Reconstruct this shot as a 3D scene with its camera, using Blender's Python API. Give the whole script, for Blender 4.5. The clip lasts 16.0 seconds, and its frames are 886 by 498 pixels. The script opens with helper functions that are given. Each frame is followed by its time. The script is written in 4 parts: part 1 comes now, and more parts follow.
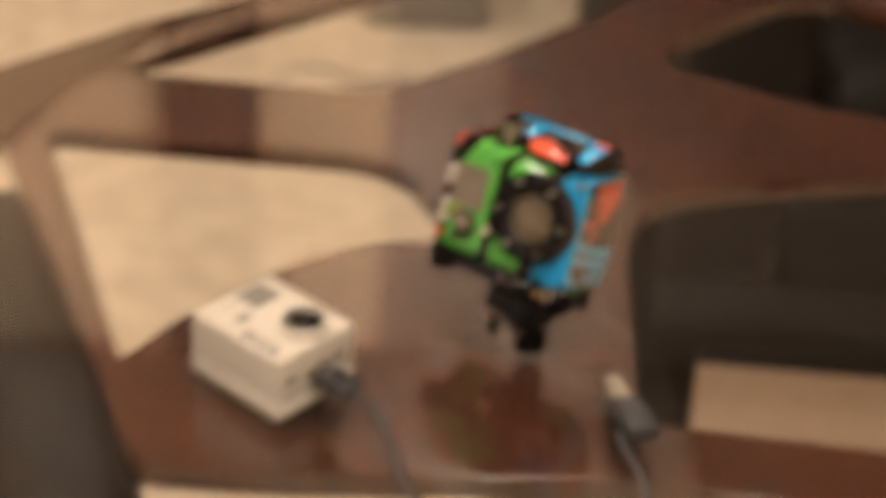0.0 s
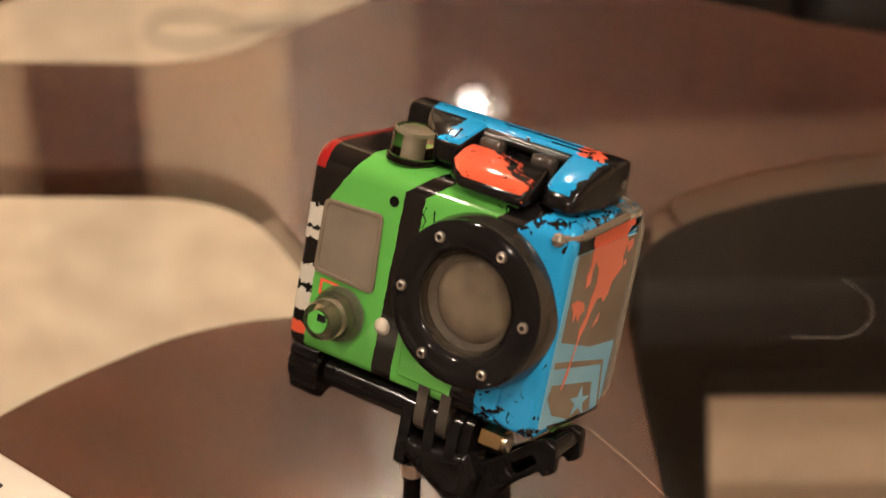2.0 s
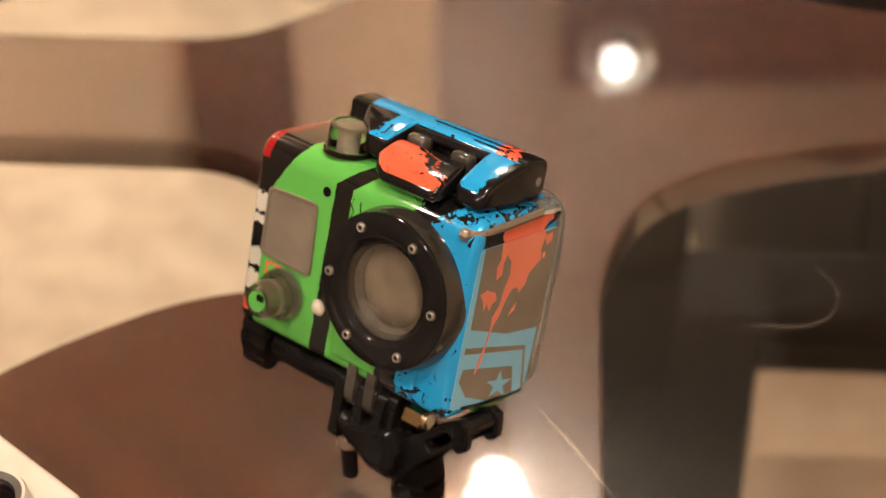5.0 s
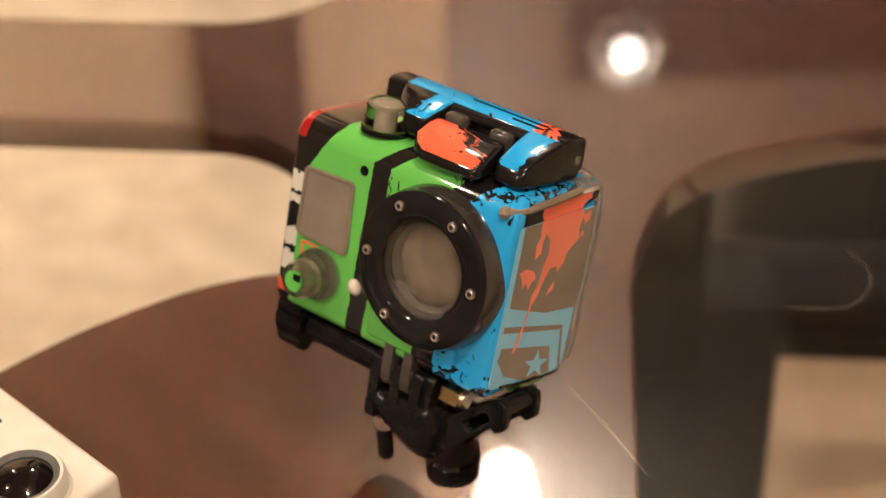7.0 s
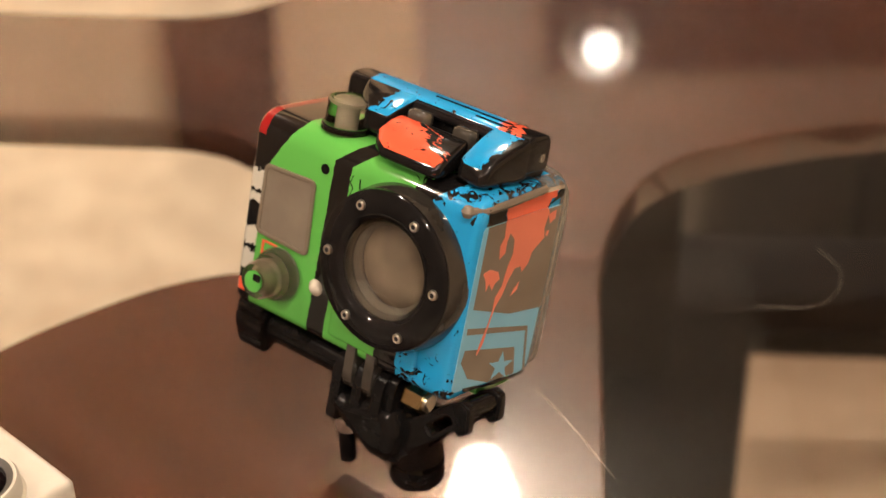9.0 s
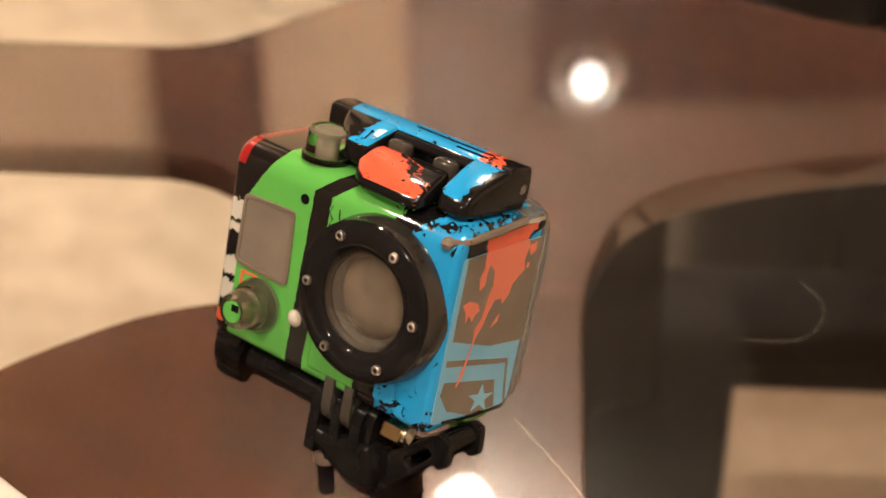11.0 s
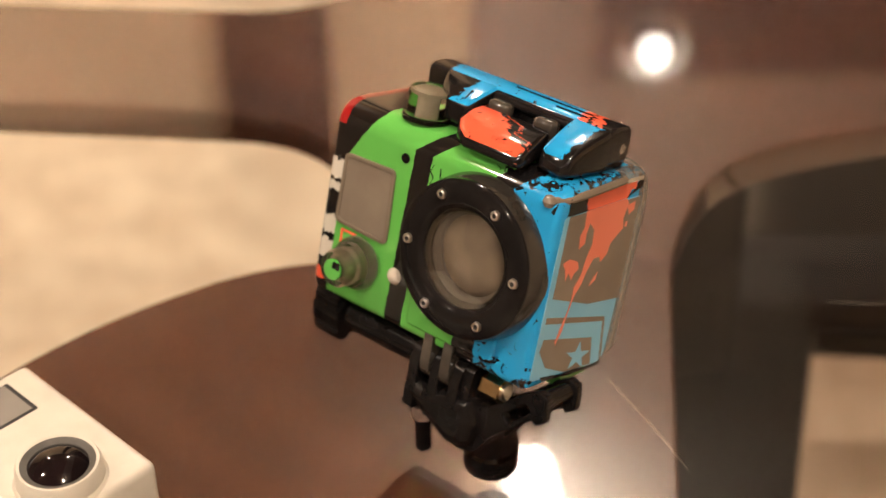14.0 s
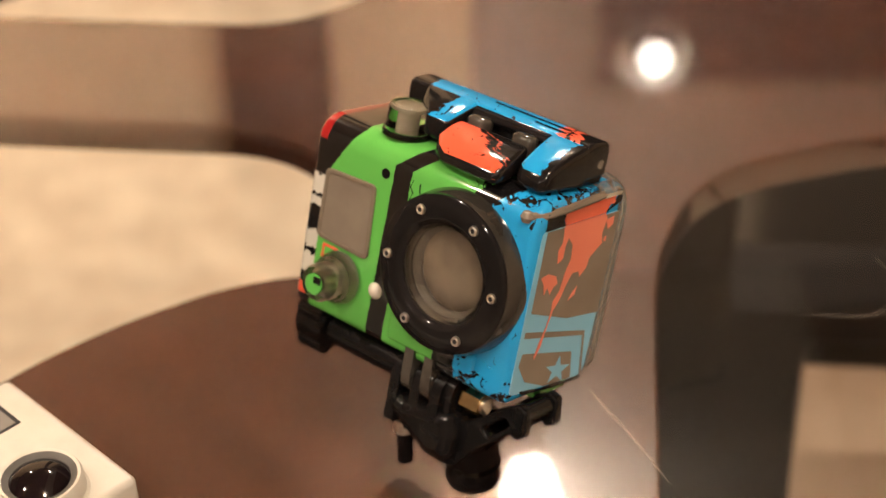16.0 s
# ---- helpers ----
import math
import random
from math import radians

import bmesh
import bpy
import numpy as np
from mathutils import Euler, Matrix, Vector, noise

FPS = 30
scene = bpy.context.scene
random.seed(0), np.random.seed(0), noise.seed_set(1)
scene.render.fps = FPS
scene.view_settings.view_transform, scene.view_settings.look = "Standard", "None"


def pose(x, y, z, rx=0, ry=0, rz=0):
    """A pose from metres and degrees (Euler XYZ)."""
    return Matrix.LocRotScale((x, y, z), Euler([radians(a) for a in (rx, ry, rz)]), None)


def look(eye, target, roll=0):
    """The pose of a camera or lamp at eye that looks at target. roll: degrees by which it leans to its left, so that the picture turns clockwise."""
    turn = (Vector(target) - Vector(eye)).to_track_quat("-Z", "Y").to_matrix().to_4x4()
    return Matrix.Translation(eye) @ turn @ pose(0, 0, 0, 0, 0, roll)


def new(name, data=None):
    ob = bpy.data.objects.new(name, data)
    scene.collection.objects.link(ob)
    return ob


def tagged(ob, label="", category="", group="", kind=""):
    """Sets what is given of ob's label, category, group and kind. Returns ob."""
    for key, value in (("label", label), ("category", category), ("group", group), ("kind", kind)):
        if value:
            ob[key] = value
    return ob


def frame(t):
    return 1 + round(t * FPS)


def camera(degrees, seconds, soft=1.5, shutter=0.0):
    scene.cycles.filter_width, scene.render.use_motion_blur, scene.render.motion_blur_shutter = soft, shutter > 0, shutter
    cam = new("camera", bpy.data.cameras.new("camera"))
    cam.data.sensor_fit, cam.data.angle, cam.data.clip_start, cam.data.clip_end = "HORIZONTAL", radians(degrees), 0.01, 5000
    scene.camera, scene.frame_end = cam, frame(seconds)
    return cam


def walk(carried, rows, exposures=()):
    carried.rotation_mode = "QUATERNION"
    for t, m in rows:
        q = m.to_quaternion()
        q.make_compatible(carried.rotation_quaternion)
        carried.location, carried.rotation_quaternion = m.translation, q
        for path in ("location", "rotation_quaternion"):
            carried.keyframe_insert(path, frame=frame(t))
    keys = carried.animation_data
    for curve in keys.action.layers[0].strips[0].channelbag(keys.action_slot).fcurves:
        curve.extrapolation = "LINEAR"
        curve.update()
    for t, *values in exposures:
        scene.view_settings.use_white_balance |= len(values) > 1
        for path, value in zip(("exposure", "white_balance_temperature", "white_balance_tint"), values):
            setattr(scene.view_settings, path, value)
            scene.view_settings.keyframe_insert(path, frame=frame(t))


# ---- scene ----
cam = camera(29.8, 16.0, soft=1.5, shutter=0.7)
cam.data.dof.use_dof = True
cam.data.dof.focus_distance = 0.415
cam.data.dof.aperture_fstop = 10.5
EV = 0.71
PATH = [
    (0, (0.493, -0.464, 1.202), (-0.596, 0.859, 0.172), 4.3),
    (0.3, (0.395, -0.369, 1.153), (-0.599, 1.024, 0.117), 2.9),
    (0.5, (0.365, -0.302, 1.12), (-0.661, 1.057, 0.07), 1.7),
    (1, (0.287, -0.192, 1.051), (-0.686, 1.149, -0.069), 1.6),
    (1.5, (0.292, -0.187, 1.044), (-0.71, 1.123, -0.087), 0.3),
    (2, (0.291, -0.194, 1.054), (-0.7, 1.151, -0.045), 1.4),
    (2.5, (0.305, -0.195, 1.057), (-0.704, 1.129, -0.052), 3.0),
    (3, (0.331, -0.182, 1.077), (-0.745, 1.08, -0.041), 0.1),
    (3.5, (0.351, -0.182, 1.075), (-0.785, 0.953, -0.117), -1.3),
    (4, (0.349, -0.176, 1.076), (-0.785, 0.971, -0.107), -1.6),
    (4.2, (0.35, -0.162, 1.081), (-0.786, 1.007, -0.078), -1.3),
    (6.3, (0.346, -0.171, 1.071), (-0.779, 1.016, -0.08), -1.0),
    (6.5, (0.345, -0.171, 1.073), (-0.78, 1.006, -0.088), -1.2),
    (7, (0.344, -0.172, 1.074), (-0.786, 1.004, -0.084), -1.2),
    (7.5, (0.344, -0.17, 1.074), (-0.791, 1.008, -0.076), -1.8),
    (8, (0.343, -0.168, 1.072), (-0.779, 1.018, -0.084), -1.4),
    (8.5, (0.342, -0.166, 1.071), (-0.763, 1.026, -0.095), -0.7),
    (10.8, (0.34, -0.16, 1.068), (-0.776, 1.049, -0.069), -0.3),
    (11, (0.341, -0.161, 1.069), (-0.768, 1.057, -0.066), -0.0),
    (11.5, (0.344, -0.159, 1.07), (-0.765, 1.068, -0.056), -0.1),
    (12, (0.34, -0.161, 1.071), (-0.769, 1.065, -0.054), -0.1),
    (12.5, (0.34, -0.164, 1.068), (-0.773, 1.064, -0.051), 0.2),
    (13, (0.34, -0.166, 1.069), (-0.777, 1.06, -0.048), -0.1),
    (13.5, (0.34, -0.17, 1.069), (-0.799, 1.008, -0.078), -0.6),
    (14, (0.338, -0.173, 1.069), (-0.81, 0.983, -0.091), -1.2),
    (14.5, (0.339, -0.172, 1.069), (-0.824, 0.962, -0.098), -1.4),
    (15, (0.342, -0.17, 1.07), (-0.819, 0.96, -0.103), -1.9),
    (15.5, (0.344, -0.17, 1.071), (-0.806, 0.983, -0.091), -1.2),
    (16, (0.343, -0.169, 1.072), (-0.812, 0.987, -0.082), -1.4),
]
walk(cam, [(t, look(eye, target, roll)) for t, eye, target, roll in PATH],
     [(0.0, EV - 0.30), (0.5, EV - 0.50), (1.0, EV - 0.62), (1.5, EV - 0.46), (2.0, EV - 0.18), (2.5, EV - 0.06), (3.0, EV), (16.0, EV)])

# ---- light ----
TOP = 0.75          # upper face of the glass
CEIL = 2.40
world = bpy.data.worlds.new("world")
scene.world = world
world.use_nodes = True
world.node_tree.nodes["Background"].inputs[0].default_value = (0.9, 0.75, 0.6, 1)
world.node_tree.nodes["Background"].inputs[1].default_value = 0.02
U, V = Vector((-0.70, 0.714, 0)).normalized(), Vector((0.714, 0.70, 0)).normalized()


def uv(u, v, z=0.0):
    """A place in the room's own axes: u away from the sofa side, v across."""
    return U * u + V * v + Vector((0, 0, z))


def down_lamp(u, v, watts, size=0.06):
    data = bpy.data.lights.new("downlight_bulb", "AREA")
    data.spread = radians(118)
    data.shape, data.size, data.energy, data.color = "DISK", size, watts, (1.0, 0.85, 0.685)
    ob = new("downlight_bulb", data)
    ob.matrix_world = Matrix.Translation(uv(u, v, CEIL - 0.122))
    return ob


# Only the first mirrors in the table; the rest are unseen, added for brightness.
LAMPS = [(1.63, 0.240), (-0.55, 0.30), (-1.40, 0.30), (1.80, -1.15), (-0.090, -1.208), (-1.40, -1.40)]
# The lamp beside the far wall is stronger, to brighten that wall's reflection.
for u, v in LAMPS:
    down_lamp(u, v, 7.0 if u > 1.75 else 3.0)


# ---- materials ----
def mat(name, color, rough=0.5, metal=0.0, second=None, scale=40.0, amount=0.5, bump=0.0, bump_scale=None, coat=0.0,
        transmission=0.0, ior=1.45, detail=4.0, stretch=(1, 1, 1), rough_var=0.0, alpha=1.0, spec=0.5):
    """A procedural surface: two tones mixed by noise at two scales, uneven gloss and fine relief."""
    m = bpy.data.materials.new(name)
    m.use_nodes = True
    nt = m.node_tree
    p = nt.nodes["Principled BSDF"]
    p.inputs["Roughness"].default_value, p.inputs["Metallic"].default_value = rough, metal
    p.inputs["Coat Weight"].default_value, p.inputs["Coat Roughness"].default_value = coat, 0.06
    p.inputs["Transmission Weight"].default_value, p.inputs["IOR"].default_value = transmission, ior
    p.inputs["Alpha"].default_value = alpha
    p.inputs["Specular IOR Level"].default_value = spec
    co = nt.nodes.new("ShaderNodeTexCoord")
    mp = nt.nodes.new("ShaderNodeMapping")
    mp.inputs["Scale"].default_value = stretch
    nt.links.new(co.outputs["Object"], mp.inputs["Vector"])
    n = nt.nodes.new("ShaderNodeTexNoise")
    n.inputs["Scale"].default_value, n.inputs["Detail"].default_value = scale, detail
    nt.links.new(mp.outputs[0], n.inputs["Vector"])
    big = nt.nodes.new("ShaderNodeTexNoise")
    big.inputs["Scale"].default_value = scale / 7
    nt.links.new(mp.outputs[0], big.inputs["Vector"])
    both = nt.nodes.new("ShaderNodeMath")
    both.operation = "MULTIPLY_ADD"
    both.inputs[1].default_value = 0.5
    nt.links.new(n.outputs[0], both.inputs[0])
    half = nt.nodes.new("ShaderNodeMath")
    half.operation = "MULTIPLY"
    half.inputs[1].default_value = 0.5
    nt.links.new(big.outputs[0], half.inputs[0])
    nt.links.new(half.outputs[0], both.inputs[2])
    ramp = nt.nodes.new("ShaderNodeValToRGB")
    ramp.color_ramp.elements[0].position, ramp.color_ramp.elements[1].position = 0.5 - 0.25 * amount - 0.02, 0.5 + 0.25 * amount + 0.02
    ramp.color_ramp.elements[0].color = (*color, 1)
    ramp.color_ramp.elements[1].color = (*(second or [min(1, c * 1.15) for c in color]), 1)
    nt.links.new(both.outputs[0], ramp.inputs[0])
    nt.links.new(ramp.outputs[0], p.inputs["Base Color"])
    if rough_var:
        r = nt.nodes.new("ShaderNodeMapRange")
        r.inputs["To Min"].default_value, r.inputs["To Max"].default_value = max(0, rough - rough_var), rough + rough_var
        nt.links.new(n.outputs[0], r.inputs[0])
        nt.links.new(r.outputs[0], p.inputs["Roughness"])
    if bump:
        bn = n
        if bump_scale:
            bn = nt.nodes.new("ShaderNodeTexNoise")
            bn.inputs["Scale"].default_value, bn.inputs["Detail"].default_value = bump_scale, 3
            nt.links.new(mp.outputs[0], bn.inputs["Vector"])
        b = nt.nodes.new("ShaderNodeBump")
        b.inputs["Strength"].default_value, b.inputs["Distance"].default_value = bump, 0.01
        nt.links.new(bn.outputs[0], b.inputs["Height"])
        nt.links.new(b.outputs[0], p.inputs["Normal"])
    return m


def glow(name, color, strength):
    m = bpy.data.materials.new(name)
    m.use_nodes = True
    p = m.node_tree.nodes["Principled BSDF"]
    p.inputs["Base Color"].default_value = (*color, 1)
    p.inputs["Emission Color"].default_value, p.inputs["Emission Strength"].default_value = (*color, 1), strength
    return m


GREEN, BLUE, CORAL = (0.112, 0.43, 0.076), (0.015, 0.29, 0.60), (0.74, 0.105, 0.050)
INK = (0.008, 0.007, 0.007)
M_CARPET = mat("carpet", (0.55, 0.43, 0.305), 0.95, second=(0.90, 0.78, 0.60), scale=120, amount=0.7, bump=0.6, bump_scale=700)
M_WOOD = mat("red_brown_wood", (0.015, 0.0050, 0.0027), 0.30, spec=0.05, coat=1.0, second=(0.052, 0.0160, 0.0078), scale=26, amount=1.0, stretch=(0.5, 4, 1), rough_var=0.1)
M_WOOD.node_tree.nodes["Principled BSDF"].inputs["Coat IOR"].default_value = 1.9
M_WOOD.node_tree.nodes["Principled BSDF"].inputs["Coat Roughness"].default_value = 0.035
M_GLASS = mat("table_glass", (1, 1, 1), 0.0, transmission=1.0, ior=1.25)

M_WALL = mat("tan_wall", (0.74, 0.56, 0.37), 0.8, second=(0.79, 0.61, 0.42), scale=8, bump=0.1, bump_scale=300)
M_DARKWALL = mat("dark_wood_panel", (0.020, 0.014, 0.011), 0.5, spec=0.15, second=(0.038, 0.027, 0.022), scale=6, stretch=(6, 6, 0.6))
M_MIDWALL = mat("brown_door_wood", (0.15, 0.105, 0.07), 0.45, second=(0.21, 0.15, 0.105), scale=8, stretch=(6, 6, 0.6))
M_UPPER = mat("grey_brown_paint", (0.23, 0.18, 0.14), 0.8, second=(0.28, 0.22, 0.175), scale=7, bump=0.1, bump_scale=200)
M_CEIL = mat("white_ceiling", (0.84, 0.78, 0.70), 0.9, second=(0.87, 0.81, 0.74), scale=5, bump=0.1, bump_scale=150)
M_CEILDARK = mat("dark_ceiling_brown", (0.26, 0.165, 0.105), 0.6, second=(0.36, 0.235, 0.155), scale=8, stretch=(5, 0.6, 1))
M_LEATHER = mat("black_leather", (0.006, 0.005, 0.0045), 0.5, spec=0.25, second=(0.013, 0.011, 0.010), scale=60, bump=0.25, bump_scale=420, rough_var=0.12)
M_TANSEAT = mat("tan_leather", (0.40, 0.285, 0.195), 0.55, spec=0.25, second=(0.47, 0.34, 0.24), scale=50, bump=0.15, bump_scale=500)
M_BLACK = mat("black_plastic", (0.0055, 0.005, 0.005), 0.13, spec=0.22, second=(0.008, 0.007, 0.007), scale=250, rough_var=0.06)
M_GLOSSBLACK = mat("gloss_black_plastic", (0.008, 0.007, 0.007), 0.08, spec=0.25, second=(0.012, 0.0105, 0.0105), scale=200, coat=0.0, rough_var=0.04)
# The paler second tone paints the hazy reflection on the lens into its colour.
M_GLOSSBROWN = mat("brown_lens_painted_haze", (0.030, 0.021, 0.014), 0.02, second=(0.150, 0.110, 0.076), scale=150, amount=1.0, coat=0.3)
M_STEEL = mat("screw_steel", (0.62, 0.58, 0.52), 0.28, 1.0, second=(0.75, 0.7, 0.63), scale=900)
M_DARK = mat("dark_recess", (0.006, 0.005, 0.005), 0.6)
M_WHITE = mat("white_camera_plastic", (0.54, 0.49, 0.41), 0.42, second=(0.60, 0.55, 0.47), scale=180, bump=0.03, bump_scale=2500, rough_var=0.06)
M_GREY = mat("grey_print", (0.22, 0.20, 0.18), 0.5)
M_PRINT = mat("dark_print", (0.05, 0.045, 0.04), 0.5)
M_LCD = mat("lcd_grey", (0.20, 0.18, 0.16), 0.25, second=(0.25, 0.23, 0.20), scale=60)
M_CLEAR = mat("smoky_clear_plastic", (0.93, 0.90, 0.80), 0.02, transmission=1.0, ior=1.46, second=(0.98, 0.95, 0.88), scale=200, rough_var=0.02)
M_BRASS = mat("worn_brass", (0.60, 0.44, 0.22), 0.25, 1.0, second=(0.70, 0.56, 0.33), scale=700)
M_FINGER = mat("smoky_brown_plastic", (0.028, 0.023, 0.019), 0.12, second=(0.055, 0.046, 0.038), scale=160, coat=0.5)
M_TIN = mat("dull_plug_metal", (0.30, 0.26, 0.21), 0.5, 1.0, second=(0.38, 0.33, 0.27), scale=500)
M_LACQUER = mat("black_lacquer", (0.0055, 0.0038, 0.0028), 0.45, spec=0.2, second=(0.0085, 0.006, 0.0045), scale=40)
M_BARREL = mat("dark_smoky_plastic", (0.020, 0.017, 0.014), 0.14, spec=0.5, second=(0.045, 0.038, 0.031), scale=90, coat=0.4, rough_var=0.05)
# Its lighter tone likewise paints reflected haze inside the well.
M_WELL = mat("brown_well_painted_haze", (0.012, 0.010, 0.008), 0.12, second=(0.075, 0.060, 0.046), scale=240, amount=0.9, coat=0.3)
M_DOOR = mat("pale_smoky_plastic", (0.42, 0.38, 0.32), 0.08, transmission=0.75, second=(0.52, 0.47, 0.40), scale=120, coat=0.5)
M_TRIM = mat("grey_lens_trim", (0.075, 0.068, 0.06), 0.4, second=(0.10, 0.09, 0.08), scale=300)
M_LENSDARK = mat("coated_lens", (0.004, 0.003, 0.0035), 0.03, spec=0.35, second=(0.012, 0.006, 0.007), scale=160)
M_LENSGLASS = mat("lens_glass", (0.95, 0.95, 0.95), 0.0, transmission=1.0, ior=1.5)
M_WINDOW = mat("glossy_display_window", (0.17, 0.135, 0.105), 0.07, second=(0.24, 0.195, 0.15), scale=70, coat=0.6, rough_var=0.03)
M_SMOKE = mat("smoke_window", (0.15, 0.115, 0.085), 0.2, second=(0.22, 0.175, 0.13), scale=45, coat=0.3)
M_PANELBLUE = mat("frosted_light_blue", (0.16, 0.43, 0.61), 0.3, second=(0.19, 0.47, 0.65), scale=90, coat=0.4)
M_CORAL = mat("coral_print", CORAL, 0.25, second=(0.80, 0.13, 0.065), scale=120, coat=0.4)
M_CORALSOFT = mat("coral_print_on_smoke", (0.70, 0.165, 0.095), 0.28, second=(0.76, 0.19, 0.11), scale=120, coat=0.4)
M_GREEN = mat("green_print", GREEN, 0.22, second=(0.09, 0.41, 0.07), scale=120, coat=0.5)
M_CABLE = mat("grey_cable_plastic", (0.035, 0.034, 0.036), 0.5, second=(0.05, 0.048, 0.05), scale=300)
M_PIN = mat("smoky_grey_pin", (0.52, 0.46, 0.38), 0.15, second=(0.34, 0.29, 0.23), scale=260, coat=0.4)
M_PEARL = mat("pearl_led", (0.55, 0.48, 0.40), 0.2, coat=0.5)
M_DUST = mat("dust", (0.6, 0.52, 0.44), 0.9)


# ---- building helpers ----
def part(name, bm, material, parent=None, label="", m=None, smooth=True):
    me = bpy.data.meshes.new(name)
    bm.to_mesh(me)
    bm.free()
    ob = new(name, me)
    me.materials.append(material)
    if smooth:
        me.shade_smooth()
        me.set_sharp_from_angle(angle=radians(40))
    if parent is not None:
        ob.parent = parent
    if m is not None:
        ob.matrix_local = m
    return tagged(ob, label)


def thing(name, label, category, group="", at=(0, 0, 0), kind=""):
    ob = new(name)
    ob.location = at
    ob.empty_display_size = 0.02
    return tagged(ob, label, category, group, kind)


def box(lo, hi, bevel=0.0, seg=3, bm=None, m=None):
    bm = bm or bmesh.new()
    lo, hi = Vector(lo), Vector(hi)
    made = bmesh.ops.create_cube(bm, size=1)["verts"]
    bmesh.ops.scale(bm, vec=hi - lo, verts=made)
    bmesh.ops.translate(bm, vec=(lo + hi) / 2, verts=made)
    if bevel:
        edges = list({e for v in made for e in v.link_edges})
        made = bmesh.ops.bevel(bm, geom=edges, offset=bevel, segments=seg, profile=0.5, affect="EDGES")["verts"]
        made = list({v for v in made})
    if m is not None:
        bmesh.ops.transform(bm, matrix=m, verts=list(bm.verts))
    return bm


def lathe(profile, n=48, bm=None, m=None):
    """Turns (radius, height) pairs round the z axis; m lays the result."""
    bm = bm or bmesh.new()
    m = m or Matrix()
    rings = []
    for r, h in profile:
        if r < 1e-7:
            rings.append([bm.verts.new(m @ Vector((0, 0, h)))])
        else:
            rings.append([bm.verts.new(m @ Vector((r * math.cos(2 * math.pi * k / n), r * math.sin(2 * math.pi * k / n), h))) for k in range(n)])
    for a, b in zip(rings, rings[1:]):
        for k in range(n):
            j = (k + 1) % n
            vs = [a[0], b[j], b[k]] if len(a) == 1 else [a[k], a[j], b[0]] if len(b) == 1 else [a[k], a[j], b[j], b[k]]
            if len(a) > 1 or len(b) > 1:
                bm.faces.new(vs)
    bmesh.ops.recalc_face_normals(bm, faces=list(bm.faces))
    return bm


def rounded(points, n=8):
    """A closed outline with each corner (x, y, radius) rounded."""
    out = []
    for k, (x, y, r) in enumerate(points):
        p, a, b = Vector((x, y)), Vector(points[k - 1][:2]), Vector(points[(k + 1) % len(points)][:2])
        da, db = (a - p), (b - p)
        if r <= 0:
            out.append(p)
            continue
        ang = da.angle(db) / 2
        cut = min(r / max(math.tan(ang), 1e-3), da.length * 0.49, db.length * 0.49)
        s, e = p + da.normalized() * cut, p + db.normalized() * cut
        for j in range(n + 1):
            f = j / n
            out.append(s * (1 - f) ** 2 + p * (2 * f * (1 - f)) + e * f * f)
    return out


def slab(outlines, z0, z1, bevel=0.0):
    """A flat board between two heights from an outer outline and its openings, as a bmesh."""
    cu = bpy.data.curves.new("tmp", "CURVE")
    cu.dimensions, cu.fill_mode = "2D", "BOTH"
    cu.extrude, cu.bevel_depth, cu.bevel_resolution = (z1 - z0) / 2 - bevel, bevel, 2
    cu.offset = -bevel
    for line in outlines:
        sp = cu.splines.new("POLY")
        sp.points.add(len(line) - 1)
        for q, c in zip(sp.points, line):
            q.co = (c[0], c[1], 0, 1)
        sp.use_cyclic_u = True
    ob = bpy.data.objects.new("tmp", cu)
    scene.collection.objects.link(ob)
    bpy.context.view_layer.update()
    me = bpy.data.meshes.new_from_object(ob.evaluated_get(bpy.context.evaluated_depsgraph_get()))
    bm = bmesh.new()
    bm.from_mesh(me)
    bmesh.ops.translate(bm, vec=(0, 0, (z0 + z1) / 2), verts=list(bm.verts))
    bpy.data.objects.remove(ob)
    bpy.data.curves.remove(cu)
    bpy.data.meshes.remove(me)
    return bm


def tube(points, radius, n=10, bm=None):
    """A round bar through points."""
    bm = bm or bmesh.new()
    pts = [Vector(p) for p in points]
    rings = []
    for k, p in enumerate(pts):
        d = (pts[min(k + 1, len(pts) - 1)] - pts[max(k - 1, 0)]).normalized()
        q = d.to_track_quat("Z", "Y")
        rings.append([bm.verts.new(p + q @ Vector((radius * math.cos(2 * math.pi * j / n), radius * math.sin(2 * math.pi * j / n), 0))) for j in range(n)])
    for a, b in zip(rings, rings[1:]):
        for j in range(n):
            bm.faces.new([a[j], a[(j + 1) % n], b[(j + 1) % n], b[j]])
    bm.faces.new(rings[0][::-1])
    bm.faces.new(rings[-1])
    return bm


def bend(points, n=8):
    """A smooth line through points (Catmull-Rom)."""
    p = [Vector(q) for q in points]
    p = [p[0] * 2 - p[1]] + p + [p[-1] * 2 - p[-2]]
    out = []
    for a, b, c, d in zip(p, p[1:], p[2:], p[3:]):
        for j in range(n):
            t = j / n
            out.append(0.5 * ((2 * b) + (c - a) * t + (2 * a - 5 * b + 4 * c - d) * t * t + (3 * b - a - 3 * c + d) * t ** 3))
    return out + [p[-2]]


# ---- room ----
def room_box(name, u0, u1, v0, v1, z0, z1, material, label="", kind="structure"):
    m = Matrix((( U.x, V.x, 0, 0), (U.y, V.y, 0, 0), (0, 0, 1, 0), (0, 0, 0, 1)))
    bm = box((u0, v0, z0), (u1, v1, z1))
    ob = part(name, bm, material, None, label, smooth=False)
    ob.matrix_world = m
    return tagged(ob, kind=kind)


